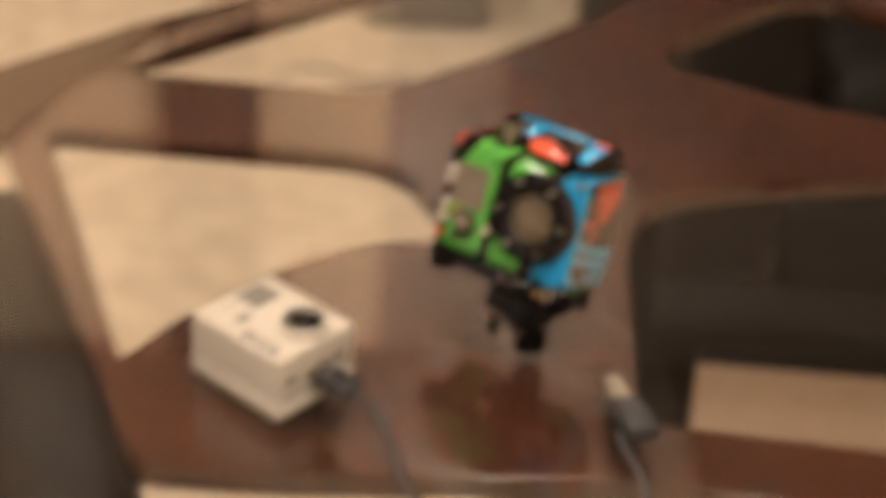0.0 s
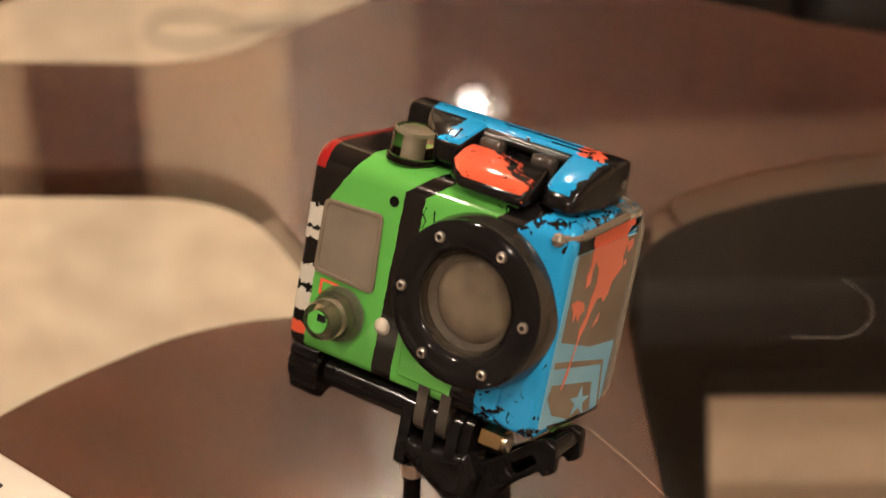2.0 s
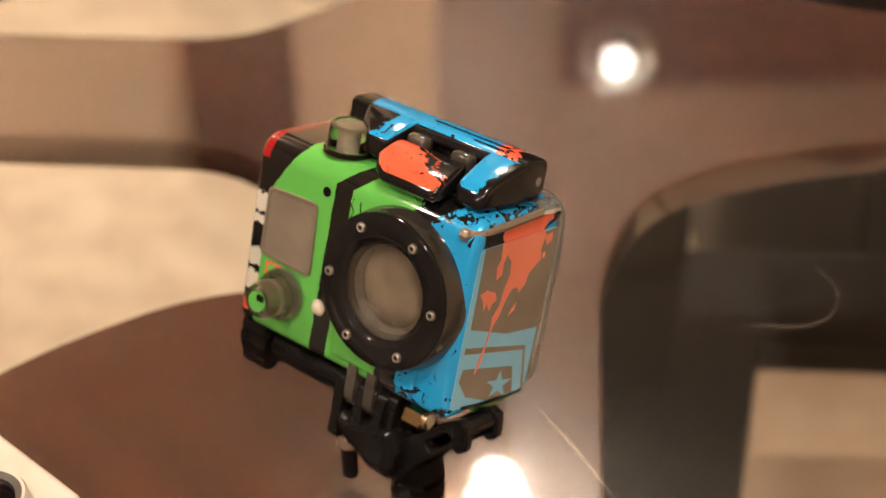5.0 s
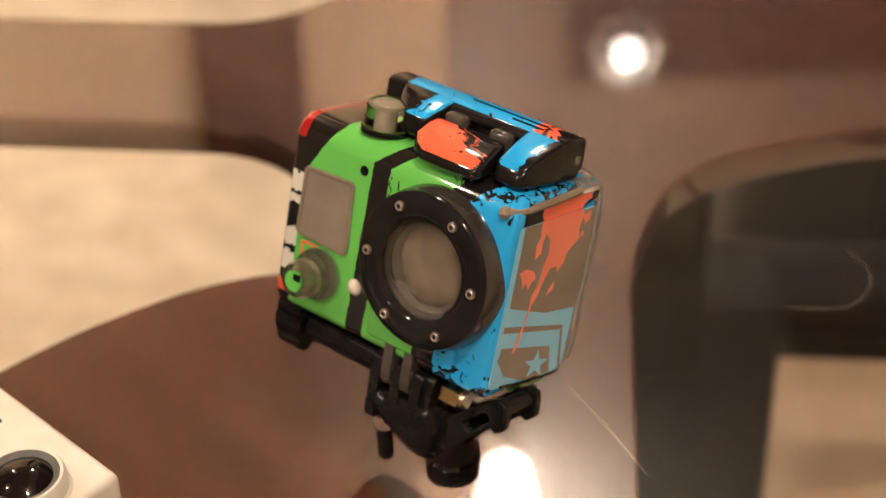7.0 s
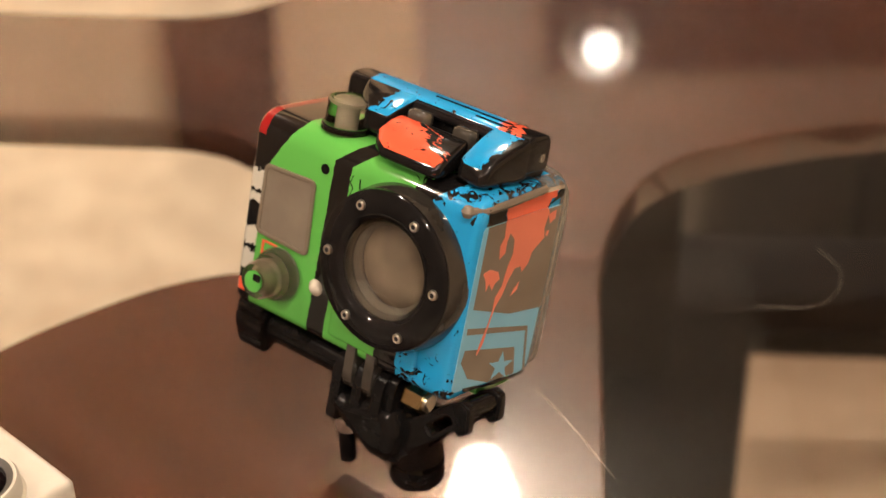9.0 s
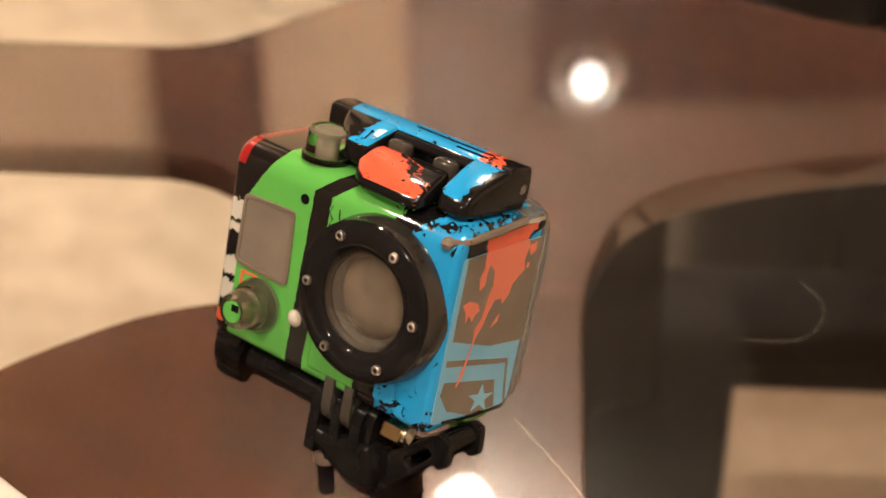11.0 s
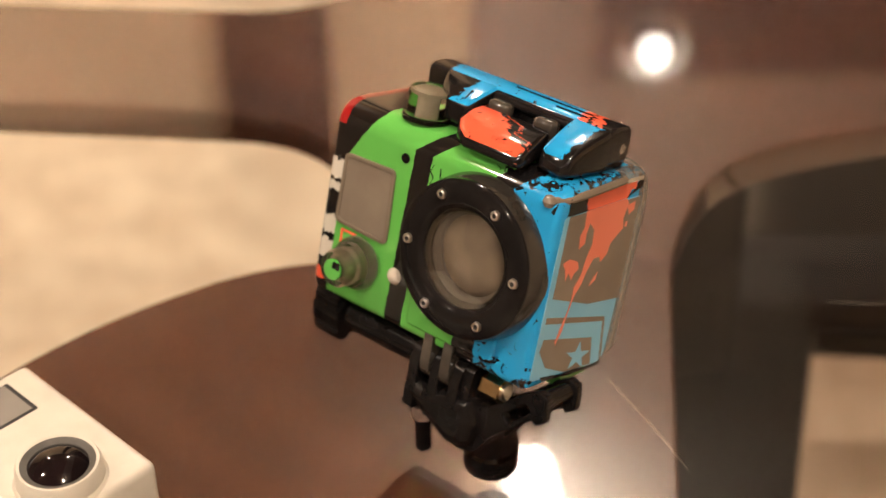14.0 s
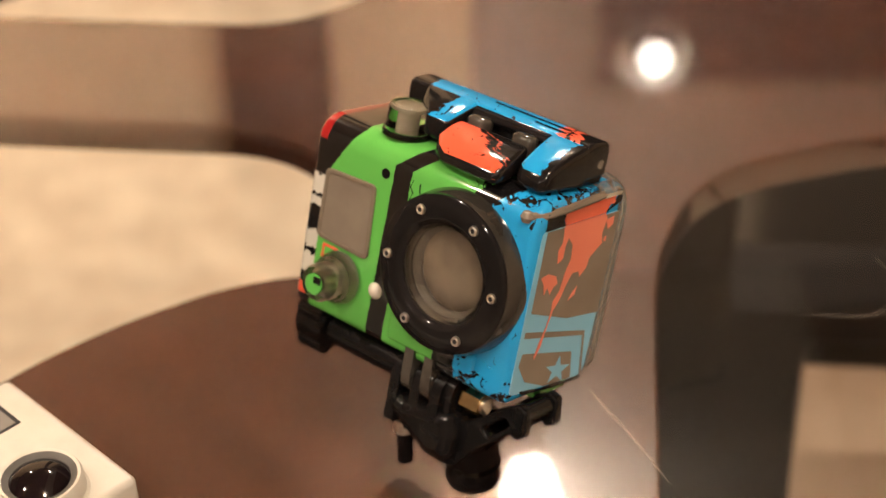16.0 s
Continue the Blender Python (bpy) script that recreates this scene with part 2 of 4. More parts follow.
room_box("floor", -2.6, 2.8, -3.0, 2.6, -0.06, 0.0, M_CARPET, "cream looped pile carpet")
room_box("wall_far", 2.40, 2.55, -2.9, 2.5, 0.0, CEIL, M_WALL, "tan painted wall")
# Near and left walls are unseen; guessed dark to dim reflections in the lens.
room_box("wall_near", -2.55, -2.40, -2.9, 2.5, 0.0, CEIL, M_MIDWALL, "dark brown wall, unseen, its colour guessed")
room_box("wall_left", -2.40, 2.40, -2.9, -2.75, 0.0, CEIL, M_MIDWALL, "dark brown wall, unseen, its colour guessed")
room_box("wall_right", -2.40, 2.40, 2.30, 2.45, 0.0, CEIL, M_WALL, "tan painted wall")
# Made-up ceiling split: dark sides and a white strip shape the table's reflection.
room_box("ceiling_dark", -2.6, 2.6, -3.0, 0.28, CEIL, CEIL + 0.1, M_CEILDARK, "dark brown ceiling side, unseen, added to darken the table reflection")
room_box("ceiling_dark_2", -2.6, 2.6, 0.80, 2.6, CEIL, CEIL + 0.1, M_CEILDARK, "dark brown ceiling side, unseen, added to darken the table reflection")
room_box("ceiling", -2.6, 2.6, 0.28, 0.80, CEIL - 0.012, CEIL + 0.1, M_CEIL, "white ceiling strip, placed for the pale table reflection")
room_box("door_post", 2.34, 2.40, -0.300, -0.100, 0.0, CEIL - 0.02, M_DARKWALL, "dark wooden door post")
room_box("door_1", 2.36, 2.40, 0.165, 0.39, 0.0, CEIL - 0.02, M_MIDWALL, "brown wooden door leaf")
room_box("wall_panelling_upper", 2.33, 2.40, 0.39, 2.29, 1.94, CEIL - 0.02, M_UPPER, "grey-brown painted upper wall")
room_box("wall_panelling", 2.30, 2.40, 0.39, 2.29, 0.0, 1.94, M_DARKWALL, "dark wooden wall panelling")


def downlight(u, v):
    """A ceiling lamp: white trim ring and a frosted globe, hung low to brighten the ceiling round it."""
    t = thing("downlight", "small frosted globe ceiling downlight, switched on; only one known, others added", "lamp", "ceiling downlights", uv(u, v, CEIL - 0.014))
    part("trim_ring", lathe([(0.036, -0.002), (0.040, -0.008), (0.052, -0.008), (0.056, 0.0), (0.056, 0.003)], 40), M_CEIL, t)
    part("diffuser", lathe([(0.036, -0.004), (0.043, -0.020), (0.046, -0.038), (0.043, -0.056), (0.034, -0.072), (0.019, -0.081), (0.0, -0.084)], 40), M_BULB, t, "glowing frosted diffuser")
    return t


M_BULB = glow("bulb_glow", (1.0, 0.86, 0.705), 240.0)
for u, v in LAMPS:
    downlight(u, v)
wall_lamp = thing("wall_lamp", "round frosted glass wall lamp, switched on", "lamp", at=uv(2.28, 0.490, 1.872))
to_room = Matrix(((V.x, 0, -U.x, 0), (V.y, 0, -U.y, 0), (0, 1, 0, 0), (0, 0, 0, 1)))
part("shade", lathe([(0.0, 0.022), (0.011, 0.020), (0.020, 0.013), (0.023, 0.004), (0.021, 0.0)], 32, m=to_room), glow("lamp_glow", (1.0, 0.93, 0.82), 14.0), wall_lamp)
part("backplate", lathe([(0.06, 0.0), (0.06, -0.012), (0.05, -0.02)], 32, m=to_room), M_STEEL, wall_lamp)

# ---- table ----
BOARD_T, BOARD_B = TOP - 0.012, TOP - 0.026
table = thing("glass_top_table", "dark red-brown wooden table with a clear glass top", "table", at=(0.13, 0.24, 0.0))
T_INV = Matrix.Translation((-0.13, -0.24, 0.0))
outer = rounded([(-0.34, 0.06, 0.02), (-0.256, 0.030, 0.01), (-0.042, -0.069, 0.02), (0.034, -0.108, 0.02), (0.085, -0.066, 0.04), (0.147, -0.004, 0.05), (0.198, 0.046, 0.05), (0.36, 0.15, 0.08),
                 (0.52, 0.26, 0.1), (0.47, 0.52, 0.12), (0.22, 0.68, 0.12), (-0.08, 0.66, 0.1), (-0.30, 0.46, 0.1), (-0.335, 0.2, 0.2)])
open_left = rounded([(-0.030, -0.062, 0.004), (-0.243, 0.055, 0.008), (-0.081, 0.183, 0.055), (0.010, 0.142, 0.01), (-0.024, 0.106, 0.12), (-0.040, 0.045, 0.2), (-0.038, -0.02, 0.2)])
open_far = rounded([(-0.287, 0.126, 0.01), (-0.150, 0.234, 0.06), (-0.136, 0.33, 0.06), (-0.13, 0.56, 0.04), (-0.26, 0.43, 0.06)])
open_right = rounded([(0.172, 0.080, 0.008), (0.068, 0.209, 0.3), (0.050, 0.260, 0.3), (0.074, 0.312, 0.3), (0.16, 0.42, 0.06), (0.42, 0.42, 0.06), (0.46, 0.28, 0.06)])
open_back = rounded([(-0.07, 0.41, 0.05), (0.03, 0.43, 0.05), (0.20, 0.50, 0.06), (0.17, 0.63, 0.05), (-0.06, 0.61, 0.05)])
board = part("frame_board", slab([outer, open_left, open_far, open_right, open_back], BOARD_B, BOARD_T, 0.0015), M_WOOD, table, "dark red-brown stained wooden board with curved cut-outs", T_INV)
glass = part("glass_top", lathe([(0.0, TOP - 0.0105), (0.427, TOP - 0.0105), (0.430, TOP - 0.0085), (0.430, TOP - 0.002), (0.427, TOP), (0.0, TOP)], 96), M_GLASS, table, "clear polished glass disc", smooth=False)
glass.visible_shadow = False
for x, y in ((0.44, 0.24), (0.32, 0.56)):
    part("leg", lathe([(0.012, 0.0), (0.02, 0.01), (0.016, 0.2), (0.024, 0.6), (0.03, BOARD_B)], 20), M_WOOD, table, m=T_INV @ Matrix.Translation((x, y, 0)))
shelf = [(-0.018, 0.470, 0.004), (0.200, 0.643, 0.01), (0.143, 0.715, 0.01), (-0.118, 0.508, 0.02), (0.085, 0.140, 0.01), (0.150, 0.178, 0.01)]
part("lower_shelf", slab([rounded(shelf)], 0.484, 0.502, 0.002), M_LACQUER, table, "dark lacquered angled lower shelf", T_INV)
part("pedestal", box((-0.045, -0.045, 0.0), (0.045, 0.045, BOARD_B), 0.006), M_LACQUER, table, "black lacquered column", m=T_INV @ pose(-0.094, 0.406, 0, 0, 0, 52))

# ---- mounted camera housing ----
def mm(*p):
    return tuple(c / 1000 for c in p)


def plate_yz(points, x0, x1):
    """A flat print on the side face: points in (y, z) millimetres."""
    bm = slab([[Vector((p[0] / 1000, p[1] / 1000)) for p in points]], x0 / 1000, x1 / 1000)
    bmesh.ops.transform(bm, matrix=Matrix(((0, 0, 1, 0), (1, 0, 0, 0), (0, 1, 0, 0), (0, 0, 0, 1))), verts=list(bm.verts))
    return bm


def wrap_material():
    """The printed wrap: broad bands of green, black and blue along the width, with ragged edges and ink spatter."""
    m = bpy.data.materials.new("printed_wrap")
    m.use_nodes = True
    nt = m.node_tree
    p = nt.nodes["Principled BSDF"]
    p.inputs["Roughness"].default_value, p.inputs["Coat Weight"].default_value, p.inputs["Coat Roughness"].default_value = 0.2, 0.3, 0.04

    def node(kind, **sets):
        n = nt.nodes.new(kind)
        for k, v in sets.items():
            n.inputs[k].default_value = v
        return n

    def math_(op, a, b=0.0):
        n = nt.nodes.new("ShaderNodeMath")
        n.operation = op
        for i, v in enumerate((a, b)):
            if isinstance(v, (int, float)):
                n.inputs[i].default_value = v
            else:
                nt.links.new(v, n.inputs[i])
        return n.outputs[0]

    co = node("ShaderNodeTexCoord")
    sep = node("ShaderNodeSeparateXYZ")
    nt.links.new(co.outputs["Object"], sep.inputs[0])
    x, y, z = sep.outputs
    rag = node("ShaderNodeTexNoise", Scale=420.0, Detail=3.0, Roughness=0.7)
    nt.links.new(co.outputs["Object"], rag.inputs["Vector"])
    xx = math_("ADD", x, math_("MULTIPLY", math_("SUBTRACT", rag.outputs[0], 0.5), 0.0011))
    # bands lean a little with height
    xx = math_("ADD", xx, math_("MULTIPLY", z, -0.03))
    over = math_("MINIMUM", math_("MAXIMUM", math_("SUBTRACT", z, 0.0205), 0.0), 0.0055)
    xx = math_("SUBTRACT", xx, math_("MULTIPLY", over, 1.1))
    ramp = nt.nodes.new("ShaderNodeValToRGB")
    ramp.color_ramp.interpolation = "CONSTANT"
    LO, HI = -60.0, 40.0
    bands = [(-60, INK), (-59, GREEN), (-24.9, INK), (-19.3, GREEN), (-1.0, INK), (6.4, BLUE)]
    els = ramp.color_ramp.elements
    els.remove(els[1])
    for k, (at, c) in enumerate(bands):
        e = els[0] if k == 0 else els.new((at - LO) / (HI - LO))
        e.color = (*c, 1)
    pos = math_("DIVIDE", math_("ADD", math_("MULTIPLY", xx, 1000.0), -LO), HI - LO)
    nt.links.new(pos, ramp.inputs[0])
    # ink spatter on the blue and near band edges
    spat = node("ShaderNodeTexNoise", Scale=300.0, Detail=6.0, Roughness=0.6, Distortion=1.2)
    nt.links.new(co.outputs["Object"], spat.inputs["Vector"])
    zone = node("ShaderNodeMapRange")
    zone.inputs["From Min"].default_value, zone.inputs["From Max"].default_value = 0.015, 0.026
    zone.inputs["To Min"].default_value, zone.inputs["To Max"].default_value = 0.67, 0.535
    nt.links.new(math_("ABSOLUTE", z), zone.inputs[0])
    ink = math_("GREATER_THAN", spat.outputs[0], zone.outputs[0])
    ink = math_("MULTIPLY", ink, math_("GREATER_THAN", x, 0.0))
    mix = nt.nodes.new("ShaderNodeMix")
    mix.data_type = "RGBA"
    nt.links.new(ink, mix.inputs["Factor"])
    nt.links.new(ramp.outputs[0], mix.inputs["A"])
    mix.inputs["B"].default_value = (*INK, 1)
    # white, black and red blocks on the far edge
    edge = nt.nodes.new("ShaderNodeValToRGB")
    edge.color_ramp.interpolation = "CONSTANT"
    els = edge.color_ramp.elements
    els.remove(els[1])
    WHITE, RED = (0.60, 0.56, 0.48), (0.30, 0.012, 0.012)
    for k, (at, col) in enumerate([(-30, INK), (-25.5, CORAL), (-22.5, INK), (-19.5, WHITE), (-14, INK), (-12, WHITE), (-7, INK), (0.5, WHITE), (3.0, INK), (3.8, WHITE), (9.5, INK)]):
        e = els[0] if k == 0 else els.new((at + 30) / 60)
        e.color = (*col, 1)
    jag = math_("MULTIPLY", math_("SUBTRACT", rag.outputs[0], 0.5), 0.005)
    zz = math_("ADD", z, jag)
    nt.links.new(math_("DIVIDE", math_("ADD", math_("MULTIPLY", zz, 1000.0), 30.0), 60.0), edge.inputs[0])
    # the far edge's blocks reach inwards as a black corner towards the top
    rise = math_("MAXIMUM", math_("SUBTRACT", z, 0.0105), 0.0)
    lim = math_("ADD", -0.0472, math_("MINIMUM", math_("MULTIPLY", rise, 0.6), 0.0088))
    left = math_("LESS_THAN", math_("ADD", x, math_("MULTIPLY", jag, 0.2)), lim)
    mix2 = nt.nodes.new("ShaderNodeMix")
    mix2.data_type = "RGBA"
    nt.links.new(left, mix2.inputs["Factor"])
    nt.links.new(mix.outputs["Result"], mix2.inputs["A"])
    nt.links.new(edge.outputs[0], mix2.inputs["B"])
    rim = math_("MULTIPLY", math_("LESS_THAN", math_("ADD", x, math_("MULTIPLY", jag, 0.15)), -0.0488), math_("GREATER_THAN", z, 0.0195))
    mix3 = nt.nodes.new("ShaderNodeMix")
    mix3.data_type = "RGBA"
    nt.links.new(rim, mix3.inputs["Factor"])
    nt.links.new(mix2.outputs["Result"], mix3.inputs["A"])
    mix3.inputs["B"].default_value = (*RED, 1)
    nt.links.new(mix3.outputs["Result"], p.inputs["Base Color"])
    fine = node("ShaderNodeTexNoise", Scale=900.0, Detail=2.0)
    nt.links.new(co.outputs["Object"], fine.inputs["Vector"])
    r = node("ShaderNodeMapRange")
    r.inputs["To Min"].default_value, r.inputs["To Max"].default_value = 0.06, 0.13
    nt.links.new(fine.outputs[0], r.inputs[0])
    nt.links.new(r.outputs[0], p.inputs["Roughness"])
    return m


M_WRAP = wrap_material()


def latch_material(name, edges, slant, tear):
    """Gloss black plastic whose upper faces carry a print: bands along the width with torn edges, streaks and ink spatter."""
    m = bpy.data.materials.new(name)
    m.use_nodes = True
    nt = m.node_tree
    p = nt.nodes["Principled BSDF"]
    p.inputs["Roughness"].default_value, p.inputs["Specular IOR Level"].default_value = 0.10, 0.35

    def math_(op, a, b=0.0):
        n = nt.nodes.new("ShaderNodeMath")
        n.operation = op
        for i, v in enumerate((a, b)):
            if isinstance(v, (int, float)):
                n.inputs[i].default_value = v
            else:
                nt.links.new(v, n.inputs[i])
        return n.outputs[0]

    def noise(scale, detail, stretch):
        mp = nt.nodes.new("ShaderNodeMapping")
        mp.inputs["Scale"].default_value = stretch
        nt.links.new(co.outputs["Object"], mp.inputs["Vector"])
        n = nt.nodes.new("ShaderNodeTexNoise")
        n.inputs["Scale"].default_value, n.inputs["Detail"].default_value, n.inputs["Roughness"].default_value = scale, detail, 0.65
        nt.links.new(mp.outputs[0], n.inputs["Vector"])
        return n.outputs[0]

    co = nt.nodes.new("ShaderNodeTexCoord")
    sep = nt.nodes.new("ShaderNodeSeparateXYZ")
    nt.links.new(co.outputs["Object"], sep.inputs[0])
    up = nt.nodes.new("ShaderNodeSeparateXYZ")
    nt.links.new(co.outputs["Normal"], up.inputs[0])
    torn = math_("MULTIPLY", math_("SUBTRACT", noise(170.0, 5.0, (0.5, 2.2, 1.0)), 0.5), tear)
    at = math_("ADD", math_("ADD", math_("MULTIPLY", sep.outputs[0], 1000.0), torn), math_("MULTIPLY", math_("MULTIPLY", sep.outputs[1], 1000.0), slant))
    ramp = nt.nodes.new("ShaderNodeValToRGB")
    ramp.color_ramp.interpolation = "CONSTANT"
    els = ramp.color_ramp.elements
    els.remove(els[1])
    for k, (x, c) in enumerate(edges):
        e = els[0] if k == 0 else els.new((x + 60.0) / 120.0)
        e.color = (*c, 1)
    nt.links.new(math_("DIVIDE", math_("ADD", at, 60.0), 120.0), ramp.inputs[0])
    ink = math_("MAXIMUM", math_("GREATER_THAN", noise(420.0, 3.0, (1.0, 1.0, 1.0)), 0.64), math_("LESS_THAN", up.outputs[2], 0.55))
    mix = nt.nodes.new("ShaderNodeMix")
    mix.data_type = "RGBA"
    nt.links.new(ink, mix.inputs["Factor"])
    nt.links.new(ramp.outputs[0], mix.inputs["A"])
    mix.inputs["B"].default_value = (*INK, 1)
    nt.links.new(mix.outputs["Result"], p.inputs["Base Color"])
    return m


M_LATCH = latch_material("printed_latch", [(-60, INK), (-29.5, BLUE), (12.6, CORAL), (15.4, INK), (16.6, CORAL), (19.0, INK)], 0.12, 13.0)
M_LOBE = latch_material("printed_lobe", [(-60, INK), (-24, BLUE), (15.6, INK)], -0.10, 6.0)
M_TONGUE = latch_material("printed_tongue", [(-60, CORAL), (13.5, INK), (16.0, CORAL), (16.8, INK)], 1.3, 14.0)
BASE = Vector((0.100, 0.090, TOP))
HOUSE = Matrix(((0.9982, -0.0473, -0.0360, 0.1017), (0.0559, 0.9528, 0.2985, 0.0721), (0.0201, -0.3000, 0.9537, TOP + 0.0733), (0, 0, 0, 1)))
rot = HOUSE.to_3x3()
HOUSE = Matrix.LocRotScale(HOUSE.translation, rot.to_quaternion(), None)
housing = thing("camera_housing", "glossy green, black and blue camera housing on a black mount", "camera housing", at=BASE)
H = Matrix.Translation(-BASE) @ HOUSE
FRONT = Matrix(((1, 0, 0, 0), (0, 0, -1, 0), (0, 1, 0, 0), (0, 0, 0, 1)))  # lathe axis towards the front


def at_front(x, y, z):
    return Matrix.Translation(mm(x, y, z)) @ FRONT


part("door_foot", box(mm(11, 22, -33.0), mm(20, 37, -28.6), 0.001, 2), M_GREEN, housing, "green printed door foot", H)
part("door_foot", box(mm(8.4, 22.4, -32.6), mm(11, 37, -28.6), 0.0008, 2), M_CORAL, housing, "coral printed door foot", H)
def shell_form():
    """The moulded shell: a block with a broad roll from the front onto the top and tighter rolls elsewhere."""
    bm = box(mm(-53.0, 4.5, -29.2), mm(23, 41, 26))
    front_top = [e for e in bm.edges if all(v.co.y < 0.01 and v.co.z > 0.02 for v in e.verts)]
    bmesh.ops.bevel(bm, geom=front_top, offset=0.0068, segments=7, profile=0.5, affect="EDGES")
    rest = [e for e in bm.edges if e.is_manifold and e.calc_face_angle() > radians(42)]
    bmesh.ops.bevel(bm, geom=rest, offset=0.0025, segments=4, profile=0.5, affect="EDGES")
    return bm


body = part("shell", shell_form(), M_WRAP, housing, "glossy printed shell in green, black and blue", H)
part("back_door", slab([rounded([mm(-52.6, -29.6) + (0.006,), mm(23.5, -29.6) + (0.007,), mm(23.5, 26.4) + (0.009,), mm(-52.6, 26.4) + (0.007,)])], -0.0013, 0.0013, 0.0007), M_DOOR, housing, "pale smoky plastic back door", H @ at_front(0, 42.2, 0))
part("door_corner", box(mm(17.0, 29.5, 22.4), mm(23.6, 41.2, 26.3), 0.0026, 4), M_DOOR, housing, "pale smoky clear corner", H)
# lens port
part("lens_barrel", lathe([(0.0195, -0.0085), (0.0224, -0.0085), (0.0219, -0.0045), (0.0214, -0.0012), (0.0206, 0.0003), (0.0190, 0.0003), (0.0190, -0.0085)], 64), M_BARREL, housing, "dark smoky lens port barrel", H @ at_front(0.6, 0, 0))
ring = part("lens_ring", lathe([(0.0132, -0.003), (0.0132, 0.0002), (0.0142, 0.0012), (0.0150, 0.0014), (0.0196, 0.0014), (0.0208, 0.0006), (0.0210, -0.002), (0.0200, -0.004)], 72), M_GLOSSBLACK, housing, "gloss black lens ring with six screws", H @ at_front(0, 0, 0))
part("lens_cup", lathe([(0.0, -0.0042), (0.010, -0.0042), (0.0128, -0.0030), (0.0133, 0.0000)], 48), M_WELL, housing, "brown lens well with painted pale haze", H @ at_front(0, 0, 0))
part("lens_rim", lathe([(0.0118, -0.0028), (0.0122, -0.0012), (0.0131, -0.0006), (0.0131, -0.0030), (0.0118, -0.0028)], 48), M_CLEAR, housing, "clear inner lens rim", H @ at_front(0, 0, 0))
part("lens_window", lathe([(0.0, 0.0004), (0.007, 0.0002), (0.0131, -0.0004), (0.0131, -0.0012), (0.0, -0.0008)], 48), M_LENSGLASS, housing, "clear lens window", H @ at_front(0, 0, 0)).visible_shadow = False
part("lens_element", lathe([(0.0, -0.0012), (0.0025, -0.0013), (0.005, -0.0017), (0.0078, -0.0025), (0.0100, -0.0035), (0.0106, -0.0042)], 56), M_GLOSSBROWN, housing, "dark brown curved lens element with painted pale haze", H @ at_front(0.6, 0, 0.4))
for k in range(6):
    a = radians(60 * k + 1.3)
    s = part("screw", lathe([(0.0, 0.0014), (0.0004, 0.0014), (0.00045, 0.0020), (0.0008, 0.0023), (0.00125, 0.0021), (0.0014, 0.0014), (0.0014, 0.0008)], 20), M_STEEL, ring,
             "small bright screw", Matrix.Translation((0.0173 * math.cos(a), 0.0173 * math.sin(a), 0)))
    # A near-black face paints the shade of the screw's recess.
    part("recess", lathe([(0.0, 0.00208), (0.0007, 0.00222), (0.0007, 0.0016)], 6), M_DARK, s)

# display window, buttons and lamp of the front
lcd = part("display_window", slab([rounded([mm(-46.4, -6.6) + (0.0015,), mm(-29.2, -7.2) + (0.0015,), mm(-29.9, 12.2) + (0.0015,), mm(-46.2, 11.5) + (0.0015,)])], -0.0004, 0.0004, 0.0003), M_WINDOW, housing, "brown smoky display window", H @ at_front(0, 4.5, 0))
part("window_frame", slab([rounded([mm(-47.3, -7.5) + (0.002,), mm(-28.4, -8.1) + (0.002,), mm(-29.1, 13.1) + (0.002,), mm(-47.0, 12.4) + (0.002,)]),
                           rounded([mm(-46.2, -6.4) + (0.0015,), mm(-29.5, -7.0) + (0.0015,), mm(-30.2, 12.0) + (0.0015,), mm(-46.0, 11.3) + (0.0015,)])], 0.0, 0.0008, 0.0002), M_SMOKE, lcd)
power = part("power_button", lathe([(0.0072, 0.0), (0.0072, 0.0020), (0.0068, 0.0030), (0.0062, 0.0032), (0.0060, 0.0046), (0.0053, 0.0050), (0.0052, 0.0088), (0.0046, 0.0100), (0.0030, 0.0102), (0.0, 0.0100)], 40), M_CLEAR, housing, "clear plastic push button with a green cap", H @ at_front(-36.9, 4.2, -16.0))
part("button_seat", lathe([(0.0074, 0.0004), (0.0074, 0.0010), (0.0046, 0.0012), (0.0, 0.0012)], 28), M_DOOR, power)
part("button_cap", lathe([(0.0030, 0.0098), (0.0029, 0.0106), (0.0, 0.0108)], 28), M_GREEN, power, "green cap")
part("cap_print", box((0.0, 0.0004, 0.0104), (0.0026, 0.0024, 0.0109), 0.0003, 2), M_BLACK, power)
part("spring_core", lathe([(0.0, 0.001), (0.0040, 0.001), (0.0042, 0.0040), (0.0030, 0.0052), (0.0030, 0.0088), (0.0, 0.009)], 20), M_STEEL, power)
shutter = part("shutter_button", lathe([(0.0066, 0.0), (0.0066, 0.0012), (0.0058, 0.0018), (0.0057, 0.0078), (0.0052, 0.0088), (0.0043, 0.0090), (0.0038, 0.0086), (0.0, 0.0087)], 40), M_CLEAR, housing, "clear plastic shutter button", H @ Matrix.Translation(mm(-29.6, 13.4, 25.8)))
part("button_core", lathe([(0.0, 0.0004), (0.0021, 0.0004), (0.0021, 0.0066), (0.0040, 0.0070), (0.0042, 0.0074), (0.0042, 0.0080), (0.0, 0.0083)], 28), M_PIN, shutter, "pale smoky push pin")
part("button_seat", lathe([(0.0064, 0.0002), (0.0064, 0.0016), (0.0059, 0.0016), (0.0059, 0.0002)], 28), M_BLACK, shutter, "black sealing ring")
